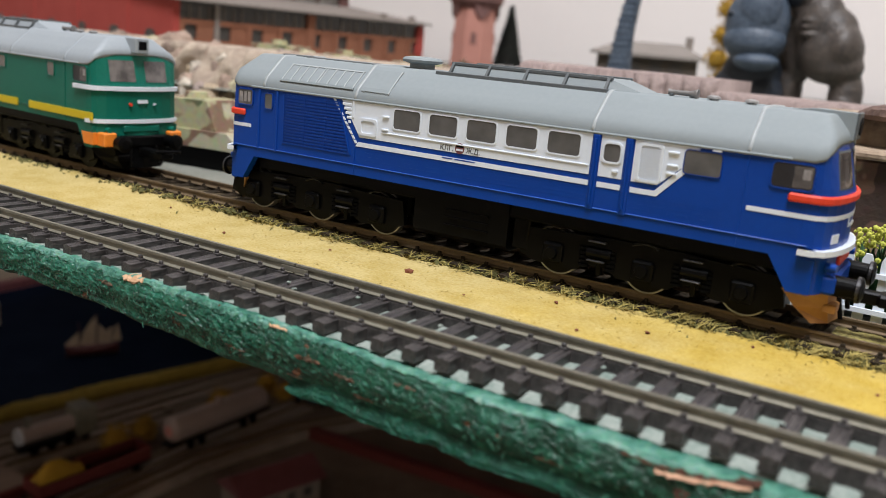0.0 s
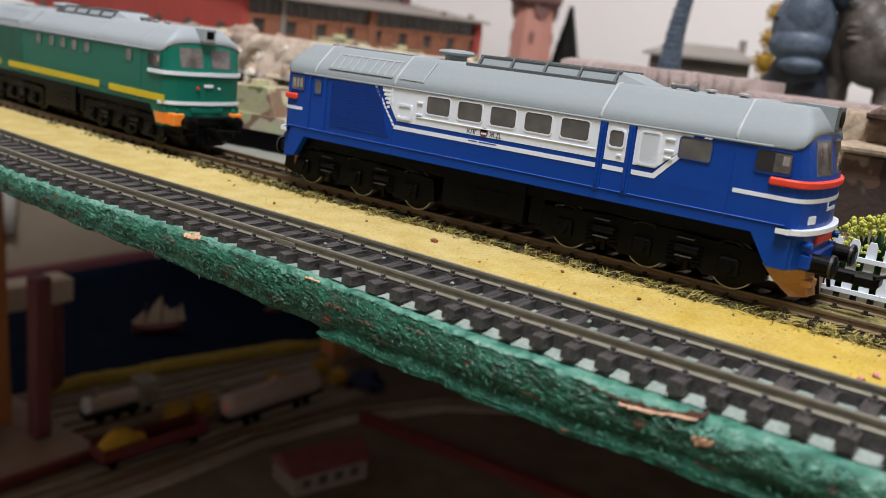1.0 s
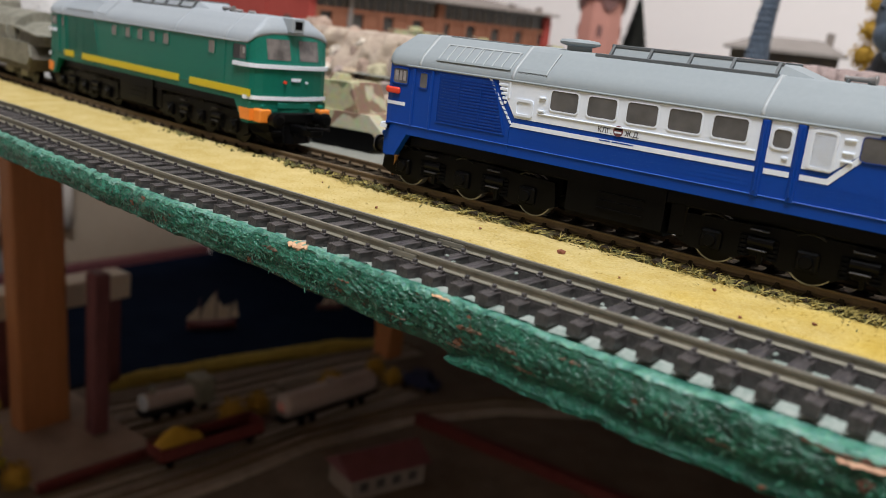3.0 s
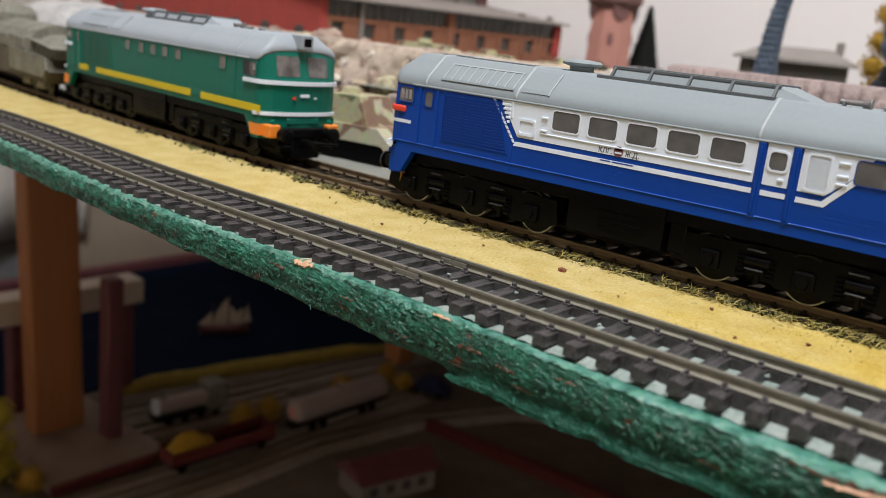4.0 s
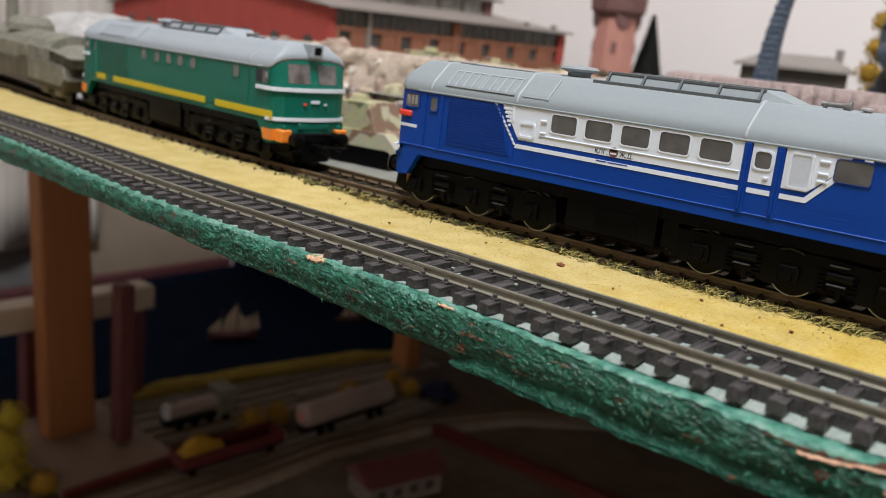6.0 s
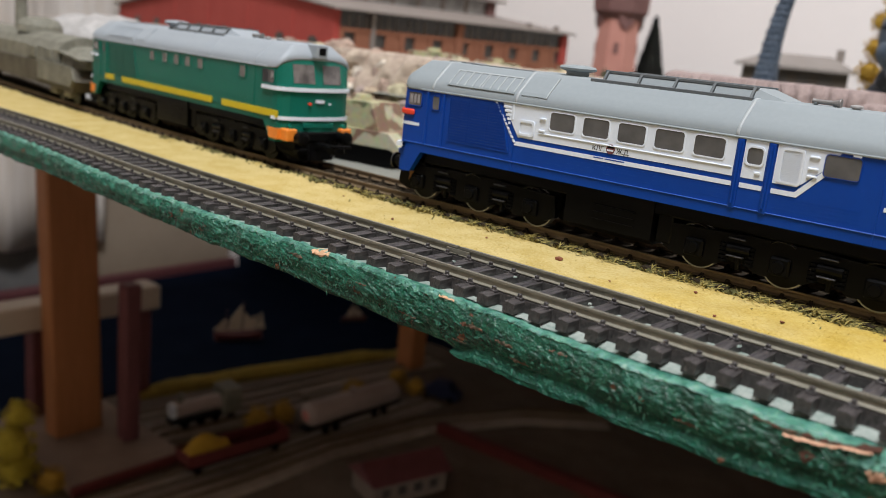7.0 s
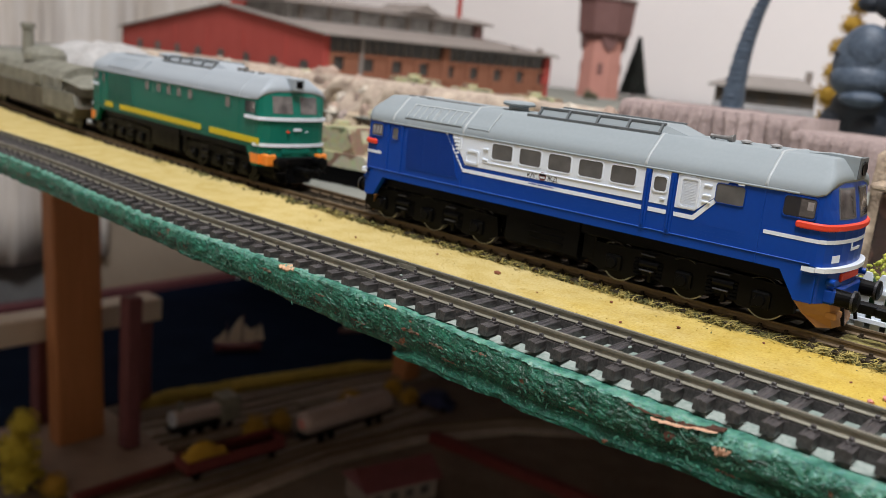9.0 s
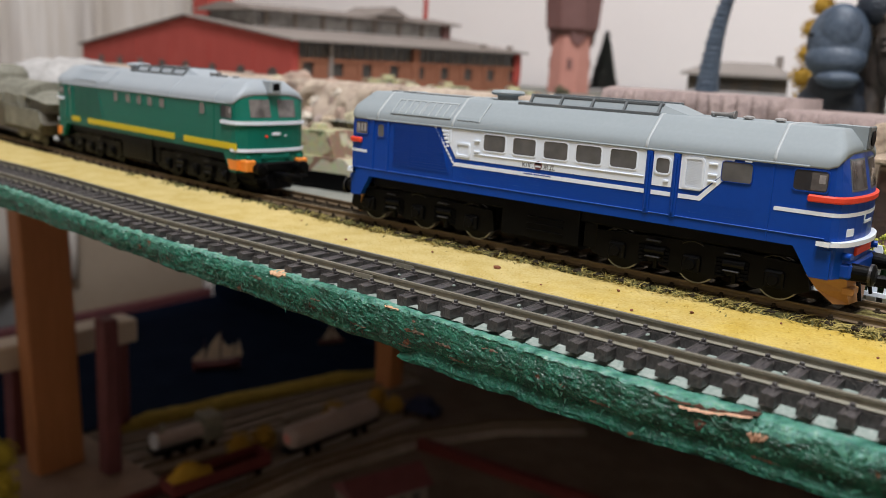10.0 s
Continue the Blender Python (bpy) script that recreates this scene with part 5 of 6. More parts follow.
blobs("dark_figure", [
    (13, 370, 83, 14, 13, 19), (21, 369, 67, 19, 15, 19), (24, 369, 59, 17.5, 14, 11), (28, 366, 70, 11, 14, 14), (21, 369, 78, 14, 13, 15), (33, 372, 42, 10, 11, 17), (33, 366, 33, 10.5, 13, 8), (8, 357.5, 76, 6, 2.2, 0.9), (8, 358, 80, 6, 2.2, 0.9), (8, 358, 84, 5.5, 2.2, 0.9),
    (2, 372, 95, 9, 8, 13), (5, 365, 97, 5, 5, 4.5), (8, 376, 112, 14, 11, 20), (3, 380, 68, 10, 8, 22), (-5, 386, 72, 9, 7, 26), (-1, 382, 42, 8, 8, 16)], GREYTOY,
    "dark grey brown vinyl toy figure crouching beside the ape", "toy figure", 1.3)


def tail():
    bm, rings = B(), []
    for k in range(90):
        u = k / 89
        c = Vector((-129 + 28 * u ** 3, 420 + 4 * u, PLAT + 128 * u))
        r = 7.0 * (1 - u ** 2) ** 0.5 * (1 - 0.3 * u) + 4.2 * math.exp(-u / 0.12) + 0.4
        q = Vector((84 * u ** 2, 4, 120)).normalized().to_track_quat("Z", "Y")
        rings.append([c + q @ Vector(((r + 1.1 * nz(k * 0.35, 6 * math.cos(a), 6 * math.sin(a))) * math.cos(a) * (1 + 0.07 * (k % 2)), r * math.sin(a) * (1 + 0.07 * (k % 2)), 0)) for a in (2 * math.pi * j / 18 for j in range(18))])
    loft(bm, rings)
    for k in range(3, 80, 3):
        u = k / 89
        c, r = Vector((-129 + 28 * u ** 3, 420 + 4 * u, PLAT + 128 * u)), 7.0 * (1 - u ** 2) ** 0.5 * (1 - 0.3 * u) + 4.2 * math.exp(-u / 0.12) + 0.4
        for a in (-2.4, -1.9, -1.4, -0.9):
            a += 0.25 * (k % 2)
            bmesh.ops.create_icosphere(bm, subdivisions=2, radius=1.0, matrix=Matrix.Translation(c + Vector((r * math.cos(a), r * math.sin(a), 0))) @ Matrix.Diagonal((1.5, 1.1, 1.7, 1)))
    tagged(part("dinosaur_figure", bm, APE, smooth=True), "curved scaly blue grey toy dinosaur neck rising behind rocks", "toy figure")


tail()


# ---- military vehicles ----
def vehicle(at, turn, long=52, label="camouflaged model army vehicle parked behind the locomotives"):
    v = thing("army_vehicle", label, "model vehicle", "camouflaged vehicles", at=at, turn=turn)
    part("hull", prism(B(), [(-long / 2, 6), (-long / 2 + 3, 15), (long / 2 - 8, 15), (long / 2, 8), (long / 2 - 4, 3), (-long / 2 + 4, 3)], -13, 13), CAMO, v)
    part("superstructure", prism(B(), [(-long / 2 + 5, 15), (-long / 2 + 7, 27), (6, 27), (11, 15)], -11, 11), CAMO, v)
    part("hatch", tube(B(), (-8, 0, 27), (-8, 0, 29.5), 5, 4.5), CAMO, v)
    for s in (-1, 1):
        part("track", prism(B(), rounded(-long / 2 + 2, long / 2 - 3, 0, 8, 3.9), s * 13.5, s * 9), BLACK, v)
    return v


veh = vehicle((-170, 62, ZT + 1), 8)
for p, a in (((-228, 66, ZT + 1), 4), ((-110, 60, ZT + 1), 0), ((-140, 186, 15.0), 20), ((-190, 188, 15.0), 40), ((-236, 184, 17.0), 10)):
    copy_thing(veh, pose(p[0] * MM, p[1] * MM, p[2] * MM, 0, 0, a))


# ---- olive armoured wagon ----
OLIVEDARK = mat("grimy_olive_paint", (0.12, 0.105, 0.075), (0.05, 0.043, 0.03), 0.75, stain=10, sharp=0.2)


def olive_wagon():
    w = thing("armoured_wagon", "dull olive armoured model railway wagon with turret and chimney", "model wagon", at=(-374, 18, 0), turn=-8)
    part("lower_hull", prism(B(), [(-150, 7), (-150, 19), (54, 19), (58, 13), (54, 7)], -16, 16), OLIVEDARK, w, "darker grimy lower hull")
    bm = B()
    loft(bm, [[(x, y, z) for y, z in ((-15, 18.5), (-14.8, 27), (-12, 31), (-6, 33.8), (0, 34.6), (6, 33.8), (12, 31), (14.8, 27), (15, 18.5))] for x in (-146, -40, 26, 30)])
    part("armoured_casemate", bm, OLIVE, w)
    bm = B()
    loft(bm, [[(x, y * s, 19 + (z - 19) * s) for y, z in ((-14, 19), (-12.6, 26), (-6, 29.4), (0, 30), (6, 29.4), (12.6, 26), (14, 19))] for x, s in ((30, 1.0), (46, 0.96), (55, 0.7), (60, 0.35))])
    part("sloped_nose", bm, OLIVE, w)
    part("side_skirt", prism(B(), [(2, 10), (2, 21), (56, 20), (58, 14), (54, 10)], -17.2, -16.2), OLIVE, w, "pale weathered side skirt")
    part("shelf_plate", prism(B(), [(28, 26.4), (28, 27.2), (62, 24.6), (62, 24.0)], -15.4, 15.4), OLIVE, w)
    bm = B()
    loft(bm, [[(-48 + r * math.cos(t), r * math.sin(t), z) for t in (2 * math.pi * k / 20 for k in range(20))] for r, z in ((13, 33), (12.6, 37), (10, 40.5), (5, 42))])
    part("turret", bm, OLIVE, w)
    part("chimney", tube(B(), (-84, 0, 33), (-84, 0, 53), 3.9, 3.5), OLIVE, w)
    part("chimney_cap", tube(B(), (-84, 0, 52), (-84, 0, 55), 4.6, 4.6), OLIVE, w)
    part("side_hatch", box(B(), -20, -6, -15.8, -14.4, 20.5, 27, 0.4), OLIVE, w)
    part("side_hatch", box(B(), 8, 20, -15.8, -14.4, 20.5, 27, 0.4), OLIVE, w)
    for x in (-130, -108, 20, 42):
        for y in (-8.2, 8.2):
            part("wheel", tube(B(), (x, y - 1.2, 6), (x, y + 1.2, 6), 6, 6, 20), BLACK, w)
        part("axle_box", box(B(), x - 5, x + 5, -14.5, -11, 3.5, 8, 0.5), OLIVE, w)
    return w


olive_wagon()


# ---- fence and bush ----
def fence():
    fe = thing("picket_fence", "white plastic picket fence behind the locomotive", "fence")
    def line(x):
        return 25.5 - 0.03 * (x - 80)
    for k in range(44):
        x = 62 + 4.3 * k
        part("picket", prism(B(), [(x - 1.25, -5), (x + 1.25, -5), (x + 1.25, 11.0), (x + 0.7, 12.4), (x - 0.7, 12.4), (x - 1.25, 11.0)], line(x), line(x) + 0.9), WHITE, fe)
    for z in (-1.5, 7.5):
        part("fence_rail", box(B(), 60, 250, line(155) + 0.9, line(155) + 1.8, z - 0.6, z + 0.6), WHITE, fe)


fence()


def bush(at, n=320, seed=3):
    bu = thing("flower_bush", "leafy green bush with small yellow flowers", "bush", at=at)
    rnd = random.Random(seed)
    leaves, heads = B(), B()
    for k in range(n):
        a, e = rnd.uniform(0, 6.283), rnd.uniform(0.35, 1.45)
        d = Vector((math.cos(a) * math.cos(e), math.sin(a) * math.cos(e), math.sin(e)))
        ln = rnd.uniform(13, 23)
        w = d.cross(Vector((0, 0, 1))).normalized() * rnd.uniform(1.1, 2.0)
        root = Vector((rnd.uniform(-5, 5), rnd.uniform(-4, 4), 0))
        mid, tip = root + d * ln * 0.55, root + d * ln - Vector((0, 0, 2))
        vs = [leaves.verts.new(q) for q in (root, mid - w, tip, mid + w)]
        leaves.faces.new(vs)
    for k in range(520):
        a, r = rnd.uniform(0, 6.283), rnd.uniform(1, 13)
        if nz(r * math.cos(a) / 5, r * math.sin(a) / 5, 4) < -0.12:
            continue
        p = Vector((r * math.cos(a), r * math.sin(a), 22 - 0.05 * r * r + rnd.uniform(-4, 2) + 3 * nz(r * math.cos(a) / 4, r * math.sin(a) / 4)))
        bmesh.ops.create_icosphere(heads, subdivisions=1, radius=rnd.choice((0.3, 0.4, 0.5, 0.6, 0.85)), matrix=Matrix.Translation(p))
    part("leaves", leaves, LEAF, bu)
    part("blossom", heads, FLOWER, bu)


bush((93, 45, ZT))


LEDGEBROWN = patches("brown_tan_stone", [(0.06, 0.035, 0.026), (0.15, 0.085, 0.06), (0.34, 0.25, 0.17)], 16.0, 0.9, [0.48, 0.60], bump=0.6, depth=0.8, grain=3)
ledge = thing("stone_ledge", "tan flat ledge over dark brown stone beside the fence", "ledge", at=(0, 0, 0))
part("cap", box(B(), 69, 250, 80, 108, 30.2, 32.8, 0.8), STONEBROWN, ledge, "worn tan cap slab")
part("base", box(B(), 72, 246, 84, 104, ZT, 30.2, 1.0), LEDGEBROWN, ledge)

twigs = thing("twig", "two thin brown twigs leaning against the rock face", "twig")
part("stick", tube(B(), (-66, 139, 34), (-49, 140, 40), 0.8, 0.6, 8), TANKBROWN, twigs)
part("stick", tube(B(), (-66, 138.5, 33.5), (-48, 139, 36.5), 0.7, 0.6, 8), TANKBROWN, twigs)


# ---- crumpled white cloth behind the armoured wagon ----
bm, rings = B(), []
for x in np.arange(-640, -330, 5.0):
    e = math.sin(math.pi * (x + 640) / 310) ** 0.5
    rings.append([(x, 58 + 80 * k / 14 + 5 * nz(x / 15, k), -7 + (52 * e * math.sin(math.pi * k / 14) ** 0.6 + 5 * nz(x / 13, k / 2.2, 3)) * (0 < k < 14)) for k in range(15)])
loft(bm, rings, caps=False, closed=False)
tagged(part("white_cloth", bm, mat("white_cloth_weave", (0.56, 0.55, 0.53), (0.28, 0.27, 0.26), 0.9, grain=3, stain=16, bump=0.6, depth=1.0), smooth=True), "crumpled white cloth heaped beside the wagon", "cloth")


# ---- litter, grass and damage near the tracks ----
def blades(name, n, seed, material, spread, tall, label, x0=-420, x1=330, wide=0.16):
    """Dry grass fibres in uneven tufts along the track's near side."""
    rnd, verts, faces = random.Random(seed), [], []
    while len(faces) < n:
        x = rnd.uniform(x0, x1)
        if nz(x / 7.0, seed) + 0.2 * min(1, x / 120) < rnd.uniform(-0.35, 0.45):
            continue
        y = -13.2 + shift(x) + rnd.gauss(0, spread)
        h, a = rnd.uniform(0.5, 1.0) * tall, rnd.uniform(0, 6.283)
        d = Vector((math.cos(a), math.sin(a), rnd.uniform(0.15, 1.0))).normalized()
        p = Vector((x, y, -3.7 + rnd.uniform(-0.3, 0.3)))
        m, t = p + d * h * 0.55, p + d * h + Vector((math.cos(a), math.sin(a), -0.7)) * h * 0.25
        w = Vector((-math.sin(a), math.cos(a), 0.4)) * wide
        k = len(verts)
        verts += [tuple(q * MM) for q in (p - w, p + w, m + w * 0.8, m - w * 0.8, t)]
        faces += [(k, k + 1, k + 2, k + 3), (k + 3, k + 2, k + 4)]
    me = bpy.data.meshes.new(name)
    me.from_pydata(verts, [], faces)
    me.materials.append(material)
    tagged(new(name, me), label, "grass", kind="stuff")


VERGE = mat("yellow_green_verge", (0.34, 0.29, 0.085), (0.10, 0.085, 0.03), 0.95, grain=1.0, stain=6, bump=0.9, depth=0.8, sharp=0.14)
bm = B()
loft(bm, [[(x, -7.2, -5), (x, -6.6, -2.3 + 0.4 * nz(x / 3, 6)), (x, 0, -1.9 + 0.6 * nz(x / 3, 9)), (x, 6.6, -2.3 + 0.4 * nz(x / 3, 3)), (x, 11.6 + 1.2 * nz(x / 5, 2), -3.0 + 0.5 * nz(x / 3, 4)), (x, 16, -2.6 + 0.7 * nz(x / 3, 7)), (x, 21 + 1.5 * nz(x / 6, 5), -3.4 + 0.5 * nz(x / 4, 1)), (x, 23.5, -6)] for x in np.arange(90, 330, 1.2)], caps=False, closed=False)
tagged(part("verge", bm, VERGE), "yellow green turf strip between rail and fence", "ground cover", kind="structure")
blades("dry_grass", 17000, 3, STRAW, 2.2, 4.4, "straw coloured static grass beside the rail")
blades("olive_grass", 15000, 5, TURF, 1.7, 3.2, "dark olive static grass beside the rail", wide=0.24)
blades("olive_grass", 1500, 8, TURF, 6.0, 2.2, "olive static grass between the rails", wide=0.24)


def clumps():
    rnd, verts, faces = random.Random(11), [], []
    for k in range(3600):
        x = rnd.uniform(-420, 330)
        if nz(x / 9.0, 2.5) < rnd.uniform(-0.4, 0.3):
            continue
        c = Vector((x, -12.6 + shift(x) + rnd.gauss(0, 1.7), -3.5))
        r, o = rnd.uniform(0.4, 1.1), len(verts)
        for j in range(6):
            v = Vector(((1, 0, 0), (-1, 0, 0), (0, 1, 0), (0, -1, 0), (0, 0, 1), (0, 0, -1))[j]) * r * rnd.uniform(0.6, 1.3)
            verts.append(tuple((c + v) * MM))
        faces += [tuple(o + q for q in f) for f in ((0, 2, 4), (2, 1, 4), (1, 3, 4), (3, 0, 4), (2, 0, 5), (1, 2, 5), (3, 1, 5), (0, 3, 5))]
    for k in range(520):
        x = rnd.uniform(-230, -70)
        if nz(x / 6.0, 9.5) < rnd.uniform(-0.1, 0.4):
            continue
        c = Vector((x, -15.5 + shift(x) + rnd.gauss(0, 1.8), -2.0))
        r, o = rnd.uniform(0.3, 0.9), len(verts)
        for j in range(6):
            v = Vector(((1, 0, 0), (-1, 0, 0), (0, 1, 0), (0, -1, 0), (0, 0, 1), (0, 0, -1))[j]) * r * rnd.uniform(0.5, 1.4)
            verts.append(tuple((c + v) * MM))
        faces += [tuple(o + q for q in f) for f in ((0, 2, 4), (2, 1, 4), (1, 3, 4), (3, 0, 4), (2, 0, 5), (1, 2, 5), (3, 1, 5), (0, 3, 5))]
    me = bpy.data.meshes.new("turf")
    me.from_pydata(verts, [], faces)
    me.materials.append(TURF)
    tagged(new("turf", me), "dark crumbs of turf along the rail", "turf", kind="stuff")


clumps()


def granules():
    """Loose foam crumbs that roughen the strip's surface."""
    rnd, verts, faces = random.Random(21), [], []
    for k in range(1500):
        x = rnd.uniform(-260, 200)
        y = rnd.uniform(-46.5, -13.5) + 0.6 * shift(x)
        r, o, c = rnd.uniform(0.12, 0.34), len(verts), Vector((x, y, -3.05))
        for v in ((1, 0.2, 0), (-0.6, 0.9, 0.1), (-0.5, -1, 0), (0.1, 0.1, 0.9)):
            verts.append(tuple((c + Vector(v) * r * rnd.uniform(0.7, 1.2)) * MM))
        faces += [(o, o + 1, o + 3), (o + 1, o + 2, o + 3), (o + 2, o, o + 3)]
    me = bpy.data.meshes.new("foam_crumbs")
    me.from_pydata(verts, [], faces)
    me.materials.append(FOAM)
    tagged(new("foam_crumbs", me), "loose yellow crumbs on the foam strip", "crumbs", kind="stuff")


granules()


def crumb(x, y, z, r, material, name, label, seed):
    rnd, bm = random.Random(seed), B()
    bmesh.ops.create_icosphere(bm, subdivisions=1, radius=r)
    for v in bm.verts:
        v.co *= rnd.uniform(0.6, 1.25)
        v.co.z *= 0.6
    ob = part(name, bm, material)
    ob.location = (x * MM, y * MM, z * MM)
    return tagged(ob, label, "crumb", "crumbs on the foam strip")


CRUMB = mat("brown_crumb", (0.22, 0.07, 0.03), (0.12, 0.04, 0.02), 0.8)
SCRAP = mat("pink_scrap", (0.65, 0.30, 0.26), (0.5, 0.2, 0.18), 0.7)
crumb(-4.1, -28.9, -2.6, 1.25, CRUMB, "crumb", "reddish brown crumb lying on yellow foam", 1)
for k, (x, y) in enumerate(((34, -24.5), (16, -36), (58, -30), (-31, -27), (78, -22), (103, -33), (-62, -35), (121, -27), (-96, -24), (46, -40))):
    crumb(x, y, -2.8, random.Random(k).uniform(0.35, 0.7), CRUMB, "crumb", "small dark brown crumb lying on yellow foam", k + 2)
for k, (x, y) in enumerate(((112, -38), (116, -40), (110, -43))):
    crumb(x, y, -2.7, 1.1, SCRAP, "scrap", "pink paper scrap lying on yellow foam", k + 40)
for k, (x, y) in enumerate(((-14.6, -61.5), (26, -62), (-10.4, -64.5), (60, -60), (92, -63), (3, -59))):
    crumb(x, y, -1.7, 0.6, PALE, "paint_chip", "pale paint chip lying on the sleepers", k + 60)


BAREBROWN = mat("bare_brown_wood", (0.14, 0.05, 0.025), (0.03, 0.045, 0.025), 0.8, grain=1.0, stain=2.5, bump=0.8, depth=0.5, sharp=0.15)
DARKWOOD = mat("dark_split_wood", (0.09, 0.03, 0.012), (0.03, 0.01, 0.005), 0.9)
PINKWOOD = mat("raw_pink_wood", (0.56, 0.36, 0.24), (0.36, 0.18, 0.10), 0.85, stain=4, stretch=(0.3, 1, 1))

def splinter(name, label, material, spine, seed, proud=0.7):
    """A torn patch on the board's face: rows of (x, low z, high z), with ragged rims."""
    rnd, bm, rings = random.Random(seed), B(), []
    n = 4 * (len(spine) - 1)
    for k in range(n + 1):
        u = k / 4
        a = min(int(u), len(spine) - 2)
        f = u - a
        x, lo, hi = (spine[a][q] * (1 - f) + spine[a + 1][q] * f for q in range(3))
        jag = min(0.3, 0.25 * (hi - lo) + 0.06)
        lo, hi = lo + rnd.uniform(-jag, jag), hi + rnd.uniform(-jag, jag)
        p = proud * rnd.uniform(0.7, 1.2)
        rings.append([(x, skin(x, z)[0] - (p - 0.55) * s, z) for z, s in ((lo, 0.2), (lo * 0.7 + hi * 0.3, 1.15), (lo * 0.3 + hi * 0.7, 1.0), (hi, 0.3))] + [(x, face(x, hi) + 2, hi), (x, face(x, lo) + 2, lo)])
    loft(bm, rings)
    tagged(part(name, bm, material), label, "wood splinter", "damage on the board edge")


splinter("split", "thin dark split in the green board edge", DARKWOOD, [(72, -7.0, -6.8), (77, -7.7, -7.0), (83, -7.4, -6.7), (89, -6.6, -6.2), (93, -5.9, -5.7)], 1, 1.0)
splinter("splinter", "thin pinkish bare wood splinter on the green board edge", PINKWOOD, [(77.5, -8.15, -8.0), (80, -8.2, -7.8), (84, -7.8, -7.45), (88, -7.0, -6.7), (92, -6.3, -6.2)], 2, 1.55)
splinter("split", "dark torn hole in the green board edge", DARKWOOD, [(80.4, -10.0, -9.6), (81.6, -11.8, -9.6), (82.8, -11.4, -9.6), (83.6, -10.2, -9.7)], 3, 0.6)
splinter("splinter", "bare wood chip on the green board edge", PINKWOOD, [(91.6, -9.4, -9.1), (92.8, -11.0, -8.8), (94.4, -10.6, -8.6), (95.6, -9.4, -8.7)], 4, 0.8)
splinter("splinter", "cream bare wood chip on the green board edge", WOODCHIP, [(-50, -5.2, -4.7), (-48, -5.9, -4.5), (-45.5, -5.7, -4.4), (-43.5, -5.2, -4.6)], 5, 1.2)
splinter("splinter", "small bare wood chip on the green board edge", WOODCHIP, [(-5, -5.7, -5.3), (-3, -5.9, -5.1), (0, -5.6, -5.3)], 6, 1.0)
for k, (x, z, w, h) in enumerate(((75, -16.4, 5, 0.4), (16, -10.6, 5, 1.0), (6, -9.6, 7, 0.9), (3, -14.2, 4, 0.7), (20, -13.6, 6, 0.8), (-14, -12.6, 6, 0.7), (30, -8.4, 5, 0.5), (60, -12.8, 5, 0.6), (-56, -7.6, 6, 0.9), (-30, -9.0, 4, 0.5), (95, -14.0, 6, 0.7))):
    splinter("bare_patch", "reddish brown bare patch on the green board edge", BAREBROWN, [(x - w * 0.5, z - 0.1 * h, z + 0.1 * h), (x - w * 0.2, z - 0.5 * h, z + 0.4 * h), (x + w * 0.15, z - 0.6 * h, z + 0.3 * h), (x + w * 0.5, z - 0.3 * h, z)], 20 + k, 0.75)


# ---- lower level ----
ZL = -430
tagged(part("lower_board", box(B(), -1285, 700, -420, 815, ZL - 25, ZL), LOWGROUND), "brown lower layout board in shade", "ground", kind="structure")
tagged(part("painted_sea", prism(B(), [(-1270, -300), (-860, -300), (-850, 346), (-765, 724), (-748, 812), (-1270, 812)], ZL + 0.5, ZL + 3, "xy"), SEA), "dark blue painted sea surface", "water", kind="structure")
tagged(part("backdrop", box(B(), -1268, 700, 813, 822, ZL - 20, -40, 1), SEA), "dark navy painted board behind the lower level", "backdrop", kind="structure")
tagged(part("sea_rim", box(B(), -1288, -1270, -300, 812, ZL - 25, ZL + 18, 2), MAROON), "dark red wooden rim of the lower board", "trim", kind="structure")
tagged(part("support_post", loft(B(), [[(x + 5 * f, y + 9 * f, z) for x, y in rounded(-795, -768, 189, 245, 3, 2)] for f, z in ((1, ZL + 9), (0, -16))]), PINE), "orange brown pine post carrying the upper board", "post", "pine posts")
tagged(part("support_post", box(B(), -712, -680, 690, 722, ZL, -16, 3), PINE), "orange brown pine post carrying the upper board", "post", "pine posts")
tagged(part("painted_post", box(B(), -728, -709, 250, 269, ZL + 9, -238, 2), MAROON), "dark maroon wooden post in shade", "post")
WAGONRED = mat("wagon_red", (0.16, 0.025, 0.022), (0.09, 0.014, 0.012), 0.6)
SHELFPAINT = mat("yellowed_white_paint", (0.62, 0.55, 0.46), (0.50, 0.43, 0.35), 0.7, stain=40)
shelf = thing("plank_shelf", "white painted plank on low legs beside the posts", "shelf")
part("plank", box(B(), -856, -820, -250, 362, -312, -282, 2), SHELFPAINT, shelf)
for y in (-230, 205, 330):
    part("leg", box(B(), -852, -830, y, y + 24, ZL, -312), MAROON, shelf)
tagged(part("post_base", box(B(), -850, -655, 158, 292, ZL, ZL + 9, 2), mat("dusty_base", (0.36, 0.27, 0.21), (0.19, 0.135, 0.105), 0.8, stain=30)), "dusty brown base plate under the posts", "base plate", kind="structure")
tagged(part("base_rim", box(B(), -655, -648, 158, 292, ZL, ZL + 11, 1.5), WAGONRED), "dark red wooden rim along the base plate", "trim", kind="structure")


